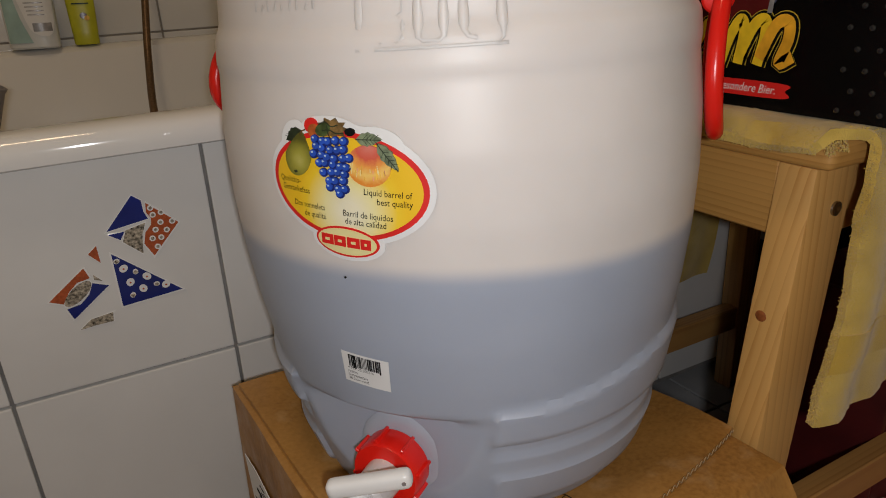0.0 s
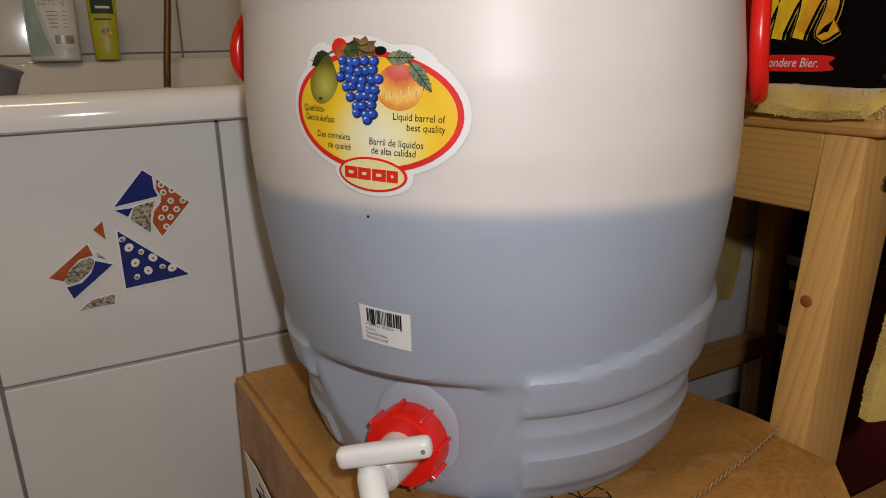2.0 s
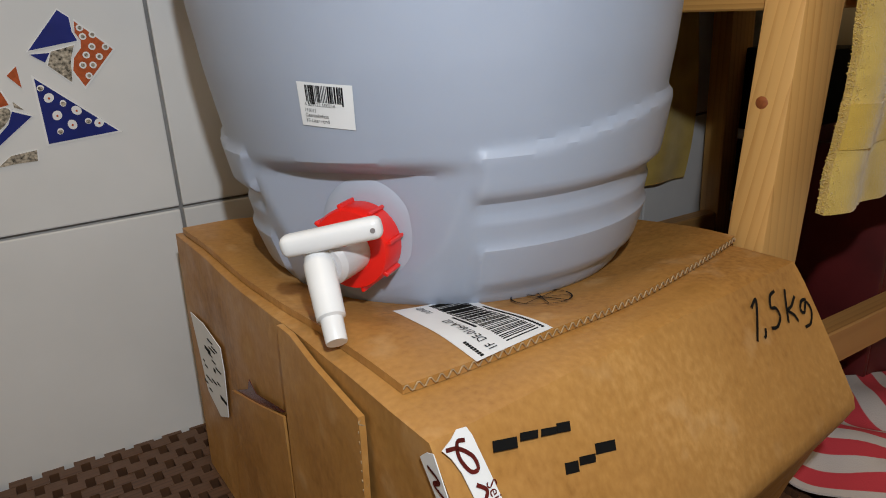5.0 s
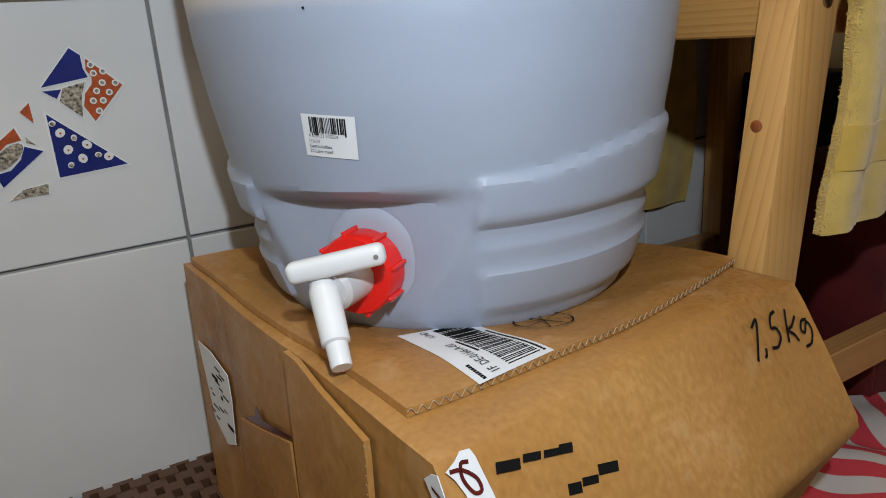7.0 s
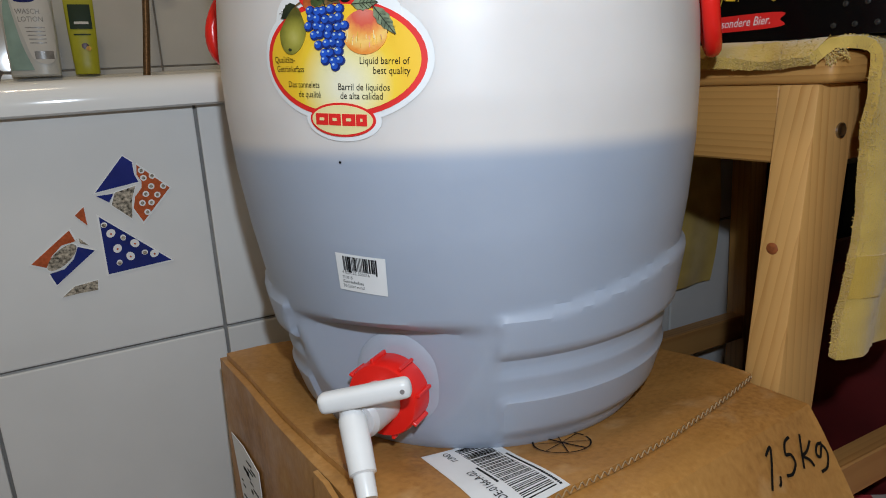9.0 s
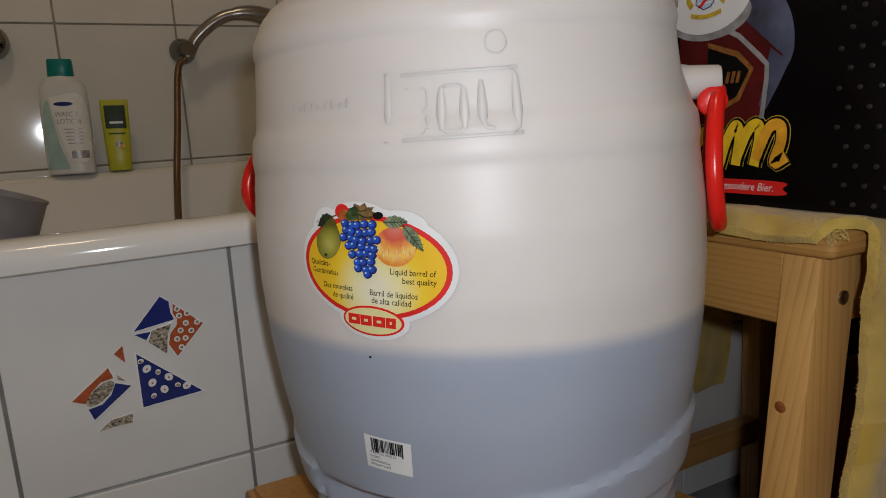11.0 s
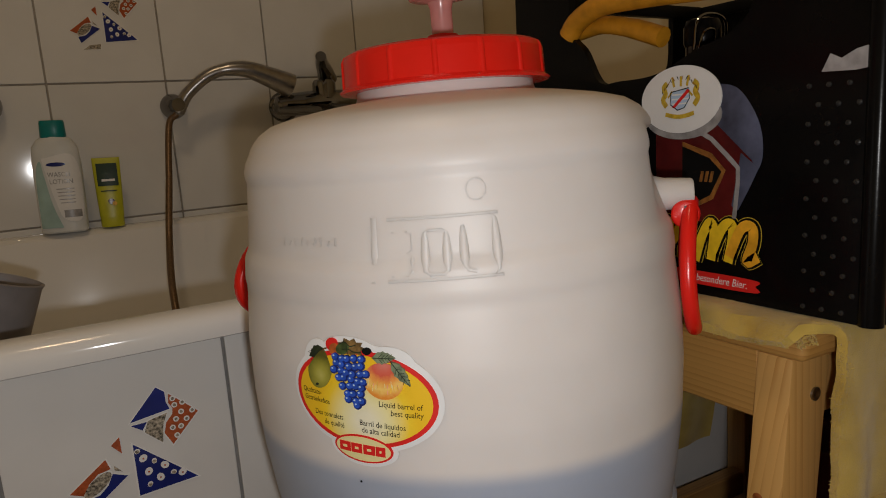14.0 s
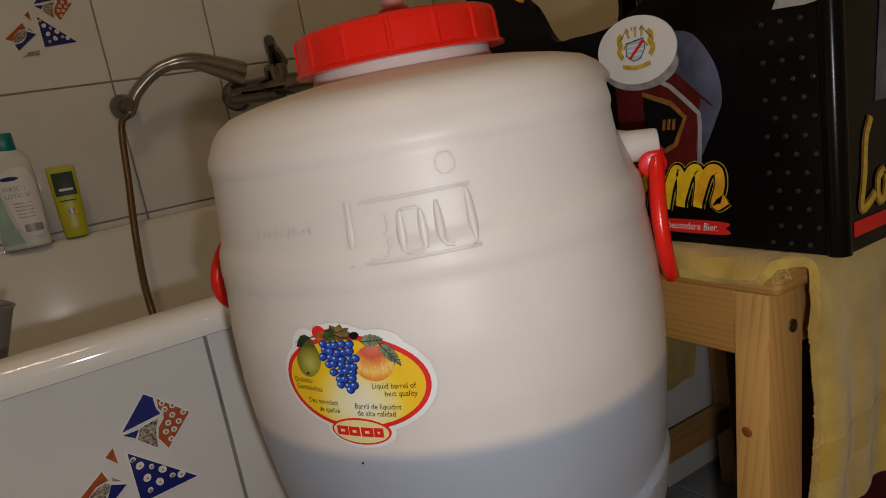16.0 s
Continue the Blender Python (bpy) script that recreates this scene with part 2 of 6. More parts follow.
LEVEL = 0.4390
M = dict(
    tile=glazed("white_glazed_tile", (0.74, 0.73, 0.71), (0.68, 0.67, 0.65)),
    grout=plain("grey_grout", (0.22, 0.21, 0.20), 0.9, vary=0.25, bumps=0.4),
    wall_grout=plain("beige_grout", (0.40, 0.35, 0.29), 0.9, vary=0.2, bumps=0.4),
    floor_tile=glazed("grey_floor_tile", (0.36, 0.36, 0.36), (0.28, 0.28, 0.29)),
    floor_joint=plain("dark_floor_joint", (0.045, 0.042, 0.04), 0.9, vary=0.3, bumps=0.4),
    paint=plain("cream_wall_paint", (0.62, 0.52, 0.34), 0.8, vary=0.06, scale=6, bumps=0.3),
    ceiling=plain("white_ceiling_paint", (0.7, 0.68, 0.64), 0.9, vary=0.05, scale=5, bumps=0.2),
    enamel=plain("white_bath_enamel", (0.78, 0.765, 0.74), 0.08, vary=0.03, scale=4),
    chrome=plain("worn_chrome", (0.22, 0.215, 0.21), 0.05, 1.0, vary=0.08, scale=60),
    chrome_dull=plain("brushed_steel", (0.34, 0.32, 0.30), 0.30, 1.0, vary=0.1, scale=120),
    hose=plain("brown_metal_hose", (0.16, 0.10, 0.055), 0.4, 0.6, vary=0.3, scale=300),
    drum=drum_plastic(),
    red=plain("red_plastic", (0.78, 0.014, 0.007), 0.24, vary=0.06, scale=20, bumps=0.10, bump_scale=900),
    white_plastic=plain("white_tap_plastic", (0.80, 0.80, 0.80), 0.35, vary=0.04, bumps=0.05),
    milky=plain("milky_plastic", (0.62, 0.60, 0.60), 0.3, vary=0.05, subsurface=0.3),
    wet=plain("milky_plastic_over_liquid", (0.41, 0.45, 0.53), 0.35, vary=0.05),
    towel_band=terry("yellow_woven_band", (0.56, 0.37, 0.045), (0.44, 0.28, 0.03)),
    pink=clear("pink_airlock_plastic", (0.86, 0.42, 0.40), 0.2, 0.5),
    card=cardboard("brown_cardboard"),
    card_edge=plain("raw_cardboard_edge", (0.36, 0.25, 0.13), 0.9, vary=0.3, scale=400),
    paper=plain("white_paper", (0.78, 0.78, 0.78), 0.5, vary=0.04),
    ink=plain("black_ink", (0.006, 0.006, 0.006), 0.7, vary=0.2),
    pine=wood("lacquered_pine", (0.60, 0.340, 0.105), (0.45, 0.215, 0.050), "z", rings=75),
    pine_y=wood("lacquered_pine_across", (0.50, 0.270, 0.072), (0.36, 0.165, 0.036), "y", rings=60),
    pine_x=wood("lacquered_pine_along", (0.46, 0.245, 0.075), (0.33, 0.145, 0.037), "x", rings=60),
    knot=plain("dark_pine_knot", (0.26, 0.075, 0.018), 0.5, vary=0.5, scale=150),
    towel=terry("yellow_terry", (0.64, 0.455, 0.095), (0.46, 0.30, 0.045)),
    stripes=stripes("red_striped_cotton"),
    black=plain("black_printed_plastic", (0.0035, 0.0032, 0.0032), 0.22, vary=0.3, scale=12, bumps=0.05),
    stud=plain("glossy_black_stud", (0.02, 0.02, 0.02), 0.12, vary=0.2, scale=200),
    black_matt=plain("black_plastic", (0.005, 0.005, 0.005), 0.45, vary=0.3, bumps=0.1),
    dark_red=plain("dark_red_plastic", (0.10, 0.010, 0.010), 0.5, vary=0.3, scale=15, bumps=0.1),
    mat_wood=wood("dark_brown_wood", (0.095, 0.046, 0.022), (0.045, 0.020, 0.010), "x", 0.5),
    yellow=plain("yellow_ink", (0.85, 0.56, 0.010), 0.6, vary=0.15, scale=90),
    amber=plain("amber_print", (0.74, 0.36, 0.02), 0.3, vary=0.4, scale=50),
    grip=plain("yellow_soft_grip", (0.62, 0.27, 0.012), 0.5, vary=0.2, scale=60, bumps=0.2),
    red_ink=plain("red_ink", (0.68, 0.012, 0.008), 0.6, vary=0.05),
    blue_ink=plain("dark_blue_glaze", (0.012, 0.022, 0.17), 0.12, vary=0.2),
    rust=plain("rust_red_glaze", (0.40, 0.085, 0.025), 0.15, vary=0.25, scale=300),
    fleck=plain("speckled_grey_glaze", (0.30, 0.26, 0.20), 0.2, vary=0.95, scale=420),
    white_glaze=plain("white_relief_glaze", (0.80, 0.79, 0.77), 0.1, vary=0.03),
    leaf=plain("leaf_green", (0.05, 0.075, 0.022), 0.4, vary=0.6, scale=200),
    grape=plain("grape_blue", (0.018, 0.075, 0.46), 0.5, vary=0.35, scale=120),
    peach_low=plain("peach_yellow", (0.80, 0.42, 0.05), 0.5, vary=0.45, scale=220, stretch=(1, 1, 0.25)),
    peach_pale=plain("peach_pink", (0.74, 0.30, 0.24), 0.5, vary=0.2, scale=150),
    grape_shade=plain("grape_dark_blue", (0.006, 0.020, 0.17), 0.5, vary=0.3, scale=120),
    leaf_dark=plain("leaf_dark_green", (0.018, 0.028, 0.012), 0.5, vary=0.5, scale=200),
    leaf_grey=plain("leaf_grey_green", (0.17, 0.21, 0.12), 0.5, vary=0.4, scale=300),
    vine=plain("vine_brown", (0.17, 0.10, 0.03), 0.5, vary=0.7, scale=260),
    rosehip=plain("rosehip_orange", (0.40, 0.09, 0.015), 0.5, vary=0.4, scale=200),
    twig=plain("brown_twig", (0.14, 0.07, 0.02), 0.5, vary=0.5, scale=200),
    lightyellow=plain("pale_yellow_print", (0.80, 0.72, 0.34), 0.4, vary=0.05),
    teal=plain("teal_cap", (0.0, 0.20, 0.20), 0.35, vary=0.08),
    bottle=plain("white_bottle_plastic", (0.66, 0.68, 0.68), 0.3, vary=0.04, subsurface=0.2),
    bottle_clear=plain("pale_green_bottle_plastic", (0.36, 0.52, 0.50), 0.25, vary=0.15, scale=30),
    tube=plain("lime_tube_plastic", (0.50, 0.50, 0.02), 0.35, vary=0.08),
    dark_green=plain("dark_green_print", (0.01, 0.035, 0.015), 0.4, vary=0.2),
    grey=plain("grey_plastic", (0.23, 0.21, 0.21), 0.5, vary=0.1, bumps=0.1),
    pale_blue=plain("pale_blue_print", (0.42, 0.55, 0.72), 0.3, vary=0.1),
    smoke=plain("blue_grey_print", (0.070, 0.078, 0.125), 0.25, vary=0.7, scale=25),
    gold=plain("gold_print", (0.55, 0.38, 0.03), 0.3, vary=0.3, scale=300),
    oxblood=plain("dark_red_print", (0.085, 0.008, 0.008), 0.25, vary=0.4, scale=30),
    copper=plain("copper_print", (0.26, 0.105, 0.022), 0.35, vary=0.4, scale=200),
    bottle_glass=plain("dark_bottle_glass", (0.02, 0.010, 0.006), 0.08, vary=0.2),
    label_yellow=label_yellow(),
    silver=plain("silver_print", (0.30, 0.29, 0.29), 0.25, vary=0.3, scale=80),
)


for key in ("black", "black_matt", "ink"):
    M[key].node_tree.nodes["Principled BSDF"].inputs["Specular IOR Level"].default_value = 0.13


# ---- building helpers ----
def link_mesh(name, bm, material, parent=None, smooth=True, angle=35):
    bmesh.ops.recalc_face_normals(bm, faces=bm.faces[:])
    me = bpy.data.meshes.new(name)
    if smooth:
        lim = radians(angle)
        for f in bm.faces:
            f.smooth = True
        for e in bm.edges:
            if len(e.link_faces) == 2 and e.calc_face_angle(0) > lim:
                e.smooth = False
    bm.to_mesh(me)
    bm.free()
    me.materials.append(material)
    ob = new(name, me)
    if parent:
        ob.parent = parent
    return ob


def part(name, bm, material, parent, label="", smooth=True):
    ob = link_mesh(name, bm, material, parent, smooth)
    return tagged(ob, label) if label else ob


def thing(name, label, category, group="", kind="", at=None):
    ob = new(name)
    ob.empty_display_size = 0.02
    if at is not None:
        ob.matrix_world = at
    return tagged(ob, label, category, group, kind)


def block(lo, hi, bevel=0.0, segments=2, bm=None, m=None):
    bm = bm or bmesh.new()
    c = [(a + b) / 2 for a, b in zip(lo, hi)]
    sz = [b - a for a, b in zip(lo, hi)]
    made = bmesh.ops.create_cube(bm, size=1)["verts"]
    bmesh.ops.scale(bm, vec=sz, verts=made)
    bmesh.ops.translate(bm, vec=c, verts=made)
    if bevel:
        edges = list({e for v in made for e in v.link_edges})
        out = bmesh.ops.bevel(bm, geom=edges, offset=bevel, segments=segments, affect="EDGES", profile=0.6)
        made = list({v for f in out["faces"] for v in f.verts} | {v for v in made if v.is_valid})
    if m is not None:
        bmesh.ops.transform(bm, matrix=m, verts=[v for v in made if v.is_valid])
    return bm


def lathe(profile, n=64, bm=None, m=None, cap=True):
    """Turned shape: (radius, height) from bottom to top."""
    bm = bm or bmesh.new()
    rings = []
    for r, z in profile:
        rings.append([bm.verts.new((r * math.cos(2 * math.pi * k / n), r * math.sin(2 * math.pi * k / n), z)) for k in range(n)])
    for a, b in zip(rings, rings[1:]):
        for k in range(n):
            bm.faces.new((a[k], a[(k + 1) % n], b[(k + 1) % n], b[k]))
    if cap:
        bm.faces.new(rings[0][::-1])
        bm.faces.new(rings[-1])
    if m is not None:
        bmesh.ops.transform(bm, matrix=m, verts=[v for ring in rings for v in ring])
    return bm


def tube(points, radius, n=12, bm=None, closed=False, cap=True):
    """A round bar along points; radius may be a list."""
    bm = bm or bmesh.new()
    pts = [Vector(p) for p in points]
    count = len(pts)
    radii = radius if isinstance(radius, (list, tuple)) else [radius] * count
    rings, side = [], None
    for k, p in enumerate(pts):
        if closed:
            d = pts[(k + 1) % count] - pts[k - 1]
        else:
            d = pts[min(k + 1, count - 1)] - pts[max(k - 1, 0)]
        d.normalize()
        if side is None:
            side = d.orthogonal().normalized()
        side = (side - d * side.dot(d)).normalized()
        up = d.cross(side)
        rings.append([bm.verts.new(p + radii[k] * (math.cos(2 * math.pi * j / n) * side + math.sin(2 * math.pi * j / n) * up)) for j in range(n)])
    for k in range(count if closed else count - 1):
        a, b = rings[k], rings[(k + 1) % count]
        for j in range(n):
            bm.faces.new((a[j], a[(j + 1) % n], b[(j + 1) % n], b[j]))
    if cap and not closed:
        bm.faces.new(rings[0][::-1])
        bm.faces.new(rings[-1])
    return bm


def smooth_path(points, steps=8):
    """A curve through the points."""
    pts = [Vector(p) for p in points]
    ext = [2 * pts[0] - pts[1]] + pts + [2 * pts[-1] - pts[-2]]
    out = []
    for k in range(1, len(ext) - 2):
        a, b, c, d = ext[k - 1:k + 3]
        for j in range(steps):
            t = j / steps
            out.append(0.5 * ((2 * b) + (c - a) * t + (2 * a - 5 * b + 4 * c - d) * t * t + (3 * b - a - 3 * c + d) * t ** 3))
    out.append(pts[-1])
    return out


def sheet(polygon, place, thick=0.0004, bm=None, cut=0.0):
    """A flat print: a polygon in (u, v), cut into strips of width cut so that it can follow a curved surface; place(u, v, w) gives the point."""
    bm = bm or bmesh.new()
    own = bmesh.new()
    vs = [own.verts.new((u, v, 0)) for u, v in polygon]
    own.faces.new(vs)
    own.normal_update()
    bmesh.ops.triangulate(own, faces=own.faces[:])
    if cut:
        us = [u for u, v in polygon]
        u = math.floor(min(us) / cut) * cut + cut
        while u < max(us):
            bmesh.ops.bisect_plane(own, geom=own.verts[:] + own.edges[:] + own.faces[:], plane_co=(u, 0, 0), plane_no=(1, 0, 0))
            u += cut
        hs = [v for u, v in polygon]
        v = math.floor(min(hs) / 0.012) * 0.012 + 0.012
        while v < max(hs):
            bmesh.ops.bisect_plane(own, geom=own.verts[:] + own.edges[:] + own.faces[:], plane_co=(0, v, 0), plane_no=(0, 1, 0))
            v += 0.012
        bmesh.ops.triangulate(own, faces=own.faces[:])
    own.verts.index_update()
    top = [bm.verts.new(place(v.co.x, v.co.y, thick)) for v in own.verts]
    low = [bm.verts.new(place(v.co.x, v.co.y, 0.0)) for v in own.verts]
    for f in own.faces:
        idx = [v.index for v in f.verts]
        bm.faces.new([top[k] for k in idx])
    for e in own.edges:
        if len(e.link_faces) == 1:
            a, b = e.verts[0].index, e.verts[1].index
            bm.faces.new((top[a], top[b], low[b], low[a]))
    own.free()
    return bm


def oval(cu, cv, ru, rv, n=28, turn=0.0):
    c, s_ = math.cos(turn), math.sin(turn)
    return [(cu + ru * math.cos(a) * c - rv * math.sin(a) * s_, cv + ru * math.cos(a) * s_ + rv * math.sin(a) * c)
            for a in (2 * math.pi * k / n for k in range(n))]


def rect(u0, v0, u1, v1):
    return [(u0, v0), (u1, v0), (u1, v1), (u0, v1)]


def stroke(points, width):
    """The outline of a pen stroke along points in (u, v)."""
    pts = [Vector(p) for p in points]
    left, right = [], []
    for k, p in enumerate(pts):
        d = (pts[min(k + 1, len(pts) - 1)] - pts[max(k - 1, 0)]).normalized()
        nrm = Vector((-d.y, d.x)) * width / 2
        left.append(tuple(p + nrm))
        right.append(tuple(p - nrm))
    return left, right


def stroke_sheet(points, width, place, thick=0.0003, bm=None):
    bm = bm or bmesh.new()
    left, right = stroke(points, width)
    a = [bm.verts.new(place(u, v, thick)) for u, v in left]
    b = [bm.verts.new(place(u, v, thick)) for u, v in right]
    for k in range(len(a) - 1):
        bm.faces.new((a[k], b[k], b[k + 1], a[k + 1]))
    return bm


def text_bm(words, size, place, u, v, align="LEFT", thick=0.0006, slant=0.0, turn=0.0, bm=None, squeeze=1.0):
    """Words in the built-in font, laid on a surface through place(u, v, w)."""
    cu = bpy.data.curves.new("words", "FONT")
    cu.body, cu.size, cu.align_x, cu.shear, cu.resolution_u = words, size, align, slant, 2
    ob = bpy.data.objects.new("words", cu)
    scene.collection.objects.link(ob)
    me = bpy.data.meshes.new_from_object(ob.evaluated_get(bpy.context.evaluated_depsgraph_get()))
    bm = bm or bmesh.new()
    c, s_ = math.cos(turn), math.sin(turn)
    vs = []
    for q in me.vertices:
        a, b = q.co.x * squeeze, q.co.y
        vs.append(bm.verts.new(place(u + a * c - b * s_, v + a * s_ + b * c, thick)))
    for poly in me.polygons:
        bm.faces.new([vs[k] for k in poly.vertices])
    bpy.data.objects.remove(ob)
    bpy.data.meshes.remove(me)
    return bm


def smoothstep(a, b, x):
    t = min(1, max(0, (x - a) / (b - a)))
    return t * t * (3 - 2 * t)


# ---- the room ----
WALL_Y, SIDE_X, LEFT_X, FRONT_Y, TOP = 0.99, 0.74, -1.2, -1.7, 2.4
floor = tagged(link_mesh("floor", block((LEFT_X - 0.1, FRONT_Y - 0.1, -0.1), (SIDE_X + 0.1, WALL_Y + 0.1, -0.004)), M["floor_joint"], smooth=False),
               "grey tiled bathroom floor with dark joints", "floor", kind="structure")
wall_back = tagged(link_mesh("wall_back", block((LEFT_X - 0.1, WALL_Y + 0.004, 0), (SIDE_X, WALL_Y + 0.12, TOP)), M["wall_grout"], smooth=False),
                   "white tiled wall behind the bath with beige joints", "wall", kind="structure")
tagged(link_mesh("wall_side", block((SIDE_X, FRONT_Y - 0.1, 0), (SIDE_X + 0.1, WALL_Y + 0.12, TOP)), M["paint"], smooth=False),
       "cream painted wall beside the bath", "wall", kind="structure")
tagged(link_mesh("wall_left", block((LEFT_X - 0.1, FRONT_Y, 0), (LEFT_X, WALL_Y, TOP)), M["paint"], smooth=False),
       "plain cream bathroom wall", "wall", kind="structure")
tagged(link_mesh("wall_front", block((LEFT_X - 0.1, FRONT_Y - 0.1, 0), (SIDE_X, FRONT_Y, TOP)), M["paint"], smooth=False),
       "plain cream bathroom wall", "wall", kind="structure")
tagged(link_mesh("ceiling", block((LEFT_X - 0.1, FRONT_Y - 0.1, TOP), (SIDE_X + 0.1, WALL_Y + 0.12, TOP + 0.1)), M["ceiling"], smooth=False),
       "plain white ceiling", "ceiling", kind="structure")
ceiling_lamp = thing("ceiling_lamp", "round white ceiling lamp", "lamp")
part("base", lathe([(0.19, 2.36), (0.19, 2.40)], 40), M["white_plastic"], ceiling_lamp).location = (-0.40, -0.25, 0)

# motif of the decorated tiles, in metres from the tile's lower left corner
MOTIF = [
    ("blue_patch", "blue_ink", [(0.1263, 0.1773), (0.1337, 0.171), (0.1345, 0.160), (0.1375, 0.1525), (0.1023, 0.1471)]),
    ("blue_patch", "blue_ink", [(0.1166, 0.1443), (0.1124, 0.1368), (0.1026, 0.144)]),
    ("rust_patch", "rust", [(0.137, 0.1681), (0.1628, 0.1437), (0.1386, 0.115), (0.1315, 0.1288), (0.1335, 0.139), (0.1395, 0.1465), (0.1400, 0.1525), (0.1365, 0.159)]),
    ("speckled_patch", "fleck", [(0.1176, 0.1451), (0.1347, 0.149), (0.131, 0.138), (0.1296, 0.1192), (0.1141, 0.1343)]),
    ("rust_patch", "rust", [(0.0921, 0.1358), (0.0935, 0.1186), (0.0846, 0.129)]),
    ("rust_patch", "rust", [(0.0789, 0.1166), (0.0827, 0.106), (0.072, 0.104), (0.064, 0.096), (0.0587, 0.0859), (0.0479, 0.0909)]),
    ("blue_patch", "blue_ink", [(0.0969, 0.0949), (0.0649, 0.0686), (0.0606, 0.0798), (0.072, 0.082), (0.080, 0.090), (0.0840, 0.1005)]),
    ("speckled_patch", "fleck", oval(0.0712, 0.0930, 0.0148, 0.0066, 18, 0.72)),
    ("speckled_patch", "fleck", [(0.0855, 0.1085), (0.0925, 0.1005), (0.0860, 0.1035)]),
    ("blue_triangle", "blue_ink", [(0.1029, 0.125), (0.1589, 0.0745), (0.1058, 0.0705)]),
    ("speckled_patch", "fleck", [(0.0679, 0.0563), (0.078, 0.0645), (0.0966, 0.0668), (0.096, 0.0577), (0.080, 0.0575)]),
]
def tile_slip(u, v):
    return u + 0.061 * (v - 0.074), v - 0.043 * (v - 0.072)


SPOTS_RUST = [(0.1405, 0.1625), (0.1418, 0.1555), (0.1490, 0.1565), (0.1575, 0.1460), (0.1475, 0.1470), (0.1520, 0.1385), (0.1425, 0.1405), (0.1390, 0.1325), (0.1465, 0.1320), (0.1425, 0.1235)]
SPOTS_BLUE = [(0.1062, 0.1170, 0), (0.1110, 0.1085, 1), (0.1205, 0.1030, 0), (0.1295, 0.0960, 1), (0.1150, 0.0935, 1), (0.1370, 0.0860, 0), (0.1250, 0.0845, 1), (0.1155, 0.0800, 0), (0.1450, 0.0835, 1)]


def decorate(tile, place):
    """Raised, glazed motif on one tile; place(u, v, w) lies on the tile's face."""
    for name, ink, shape in MOTIF:
        poly = [tile_slip(u, v) for u, v in shape]
        cu, cv = sum(u for u, v in poly) / len(poly), sum(v for u, v in poly) / len(poly)
        border = [(cu + (u - cu) * 1.09, cv + (v - cv) * 1.09) for u, v in poly]
        part("relief_border", sheet(border, place, 0.0005), M["white_glaze"], tile)
        part(name, sheet(poly, place, 0.0009), M[ink], tile)
    for u, v in (tile_slip(*q) for q in SPOTS_RUST):
        part("ring", sheet(oval(u, v, 0.0027, 0.0027, 14), place, 0.0013), M["white_glaze"], tile)
        part("dot", sheet(oval(u, v, 0.0015, 0.0015, 10), place, 0.0016), M["fleck"], tile)
    for u0, v0, white in SPOTS_BLUE:
        u, v = tile_slip(u0, v0)
        r = 0.0040 if white else 0.0027
        part("spot", sheet(oval(u, v, r, r * 0.86, 14, u * 90), place, 0.0013), M["white_glaze"], tile)
        part("dot", sheet(oval(u, v - 0.0004, 0.0009 if white else 0.0019, 0.0009 if white else 0.0016, 10), place, 0.0016), M["rust" if white else "fleck"], tile)


def tile_mesh(name, w, h, d=0.008, material="tile"):
    bm = block((0, 0, 0), (w, h, d), 0.0016, 2)
    bmesh.ops.recalc_face_normals(bm, faces=bm.faces[:])
    me = bpy.data.meshes.new(name)
    bm.to_mesh(me)
    bm.free()
    me.materials.append(M[material])
    return me


GAP = 0.0030
tile_big = tile_mesh("tile", 0.2 - GAP, 0.25 - GAP)


def lay(parent, mesh, m):
    ob = new("tile", mesh)
    ob.matrix_world = m
    ob.parent = parent
    return ob


STAND = Matrix(((1, 0, 0, 0), (0, 0, -1, 0), (0, 1, 0, 0), (0, 0, 0, 1)))
WALL_TURN = Matrix.Translation((-0.2, 0, 0.772)) @ pose(0, 0, 0, 0, -1.2, 0) @ Matrix.Translation((0.2, 0, -0.772))
for i in range(-6, 4):
    for j in range(-1, 7):
        x0, z0 = 0.2 * i + GAP / 2, 0.522 + 0.25 * j + GAP / 2
        me = tile_big if i < 3 else None
        if me is None:
            me = bpy.data.meshes.get("tile_cut") or tile_mesh("tile_cut", SIDE_X - 0.6 - GAP, 0.25 - GAP)
        ob = lay(wall_back, me, WALL_TURN @ Matrix.Translation((x0, WALL_Y + 0.006, z0)) @ STAND)
        if (i, j) == (-1, 1):
            decorate(ob, lambda u, v, w: Vector((u, v, 0.008 + w)))

floor_mesh = tile_mesh("floor_tile", 0.2965, 0.2965, 0.012, "floor_tile")
for i in range(-5, 2):
    for j in range(-6, 3):
        ob = new("tile", floor_mesh)
        ob.location = (0.555 - 0.3 + 0.3 * i + 0.0, 0.14 - 0.3 + 0.3 * j, -0.012)
        ob.parent = floor

# ---- the bath with its tiled apron, which leans inwards at the foot ----
APRON = Matrix.Translation((-0.0937, 0.2331, 0.2525)) @ Matrix.Rotation(radians(-2.14), 4, "Z") @ Matrix.Rotation(radians(91.27), 4, "X") @ Matrix.Rotation(radians(1.52), 4, "Z")
BATH = Matrix.Translation((-0.0937, 0.2331, 0.25)) @ pose(0, 0, 0, 1.7, -1.52, -2.14) @ Matrix.Translation((0.0937, -0.2331, -0.25))
bath_apron = tagged(link_mesh("bath_apron", block((-1.1, -0.26, -0.05), (0.83, 0.225, -0.006), m=APRON), M["grout"], smooth=False),
                    "white tiled bath apron with grey joints and a decorated tile", "bath apron", kind="structure")
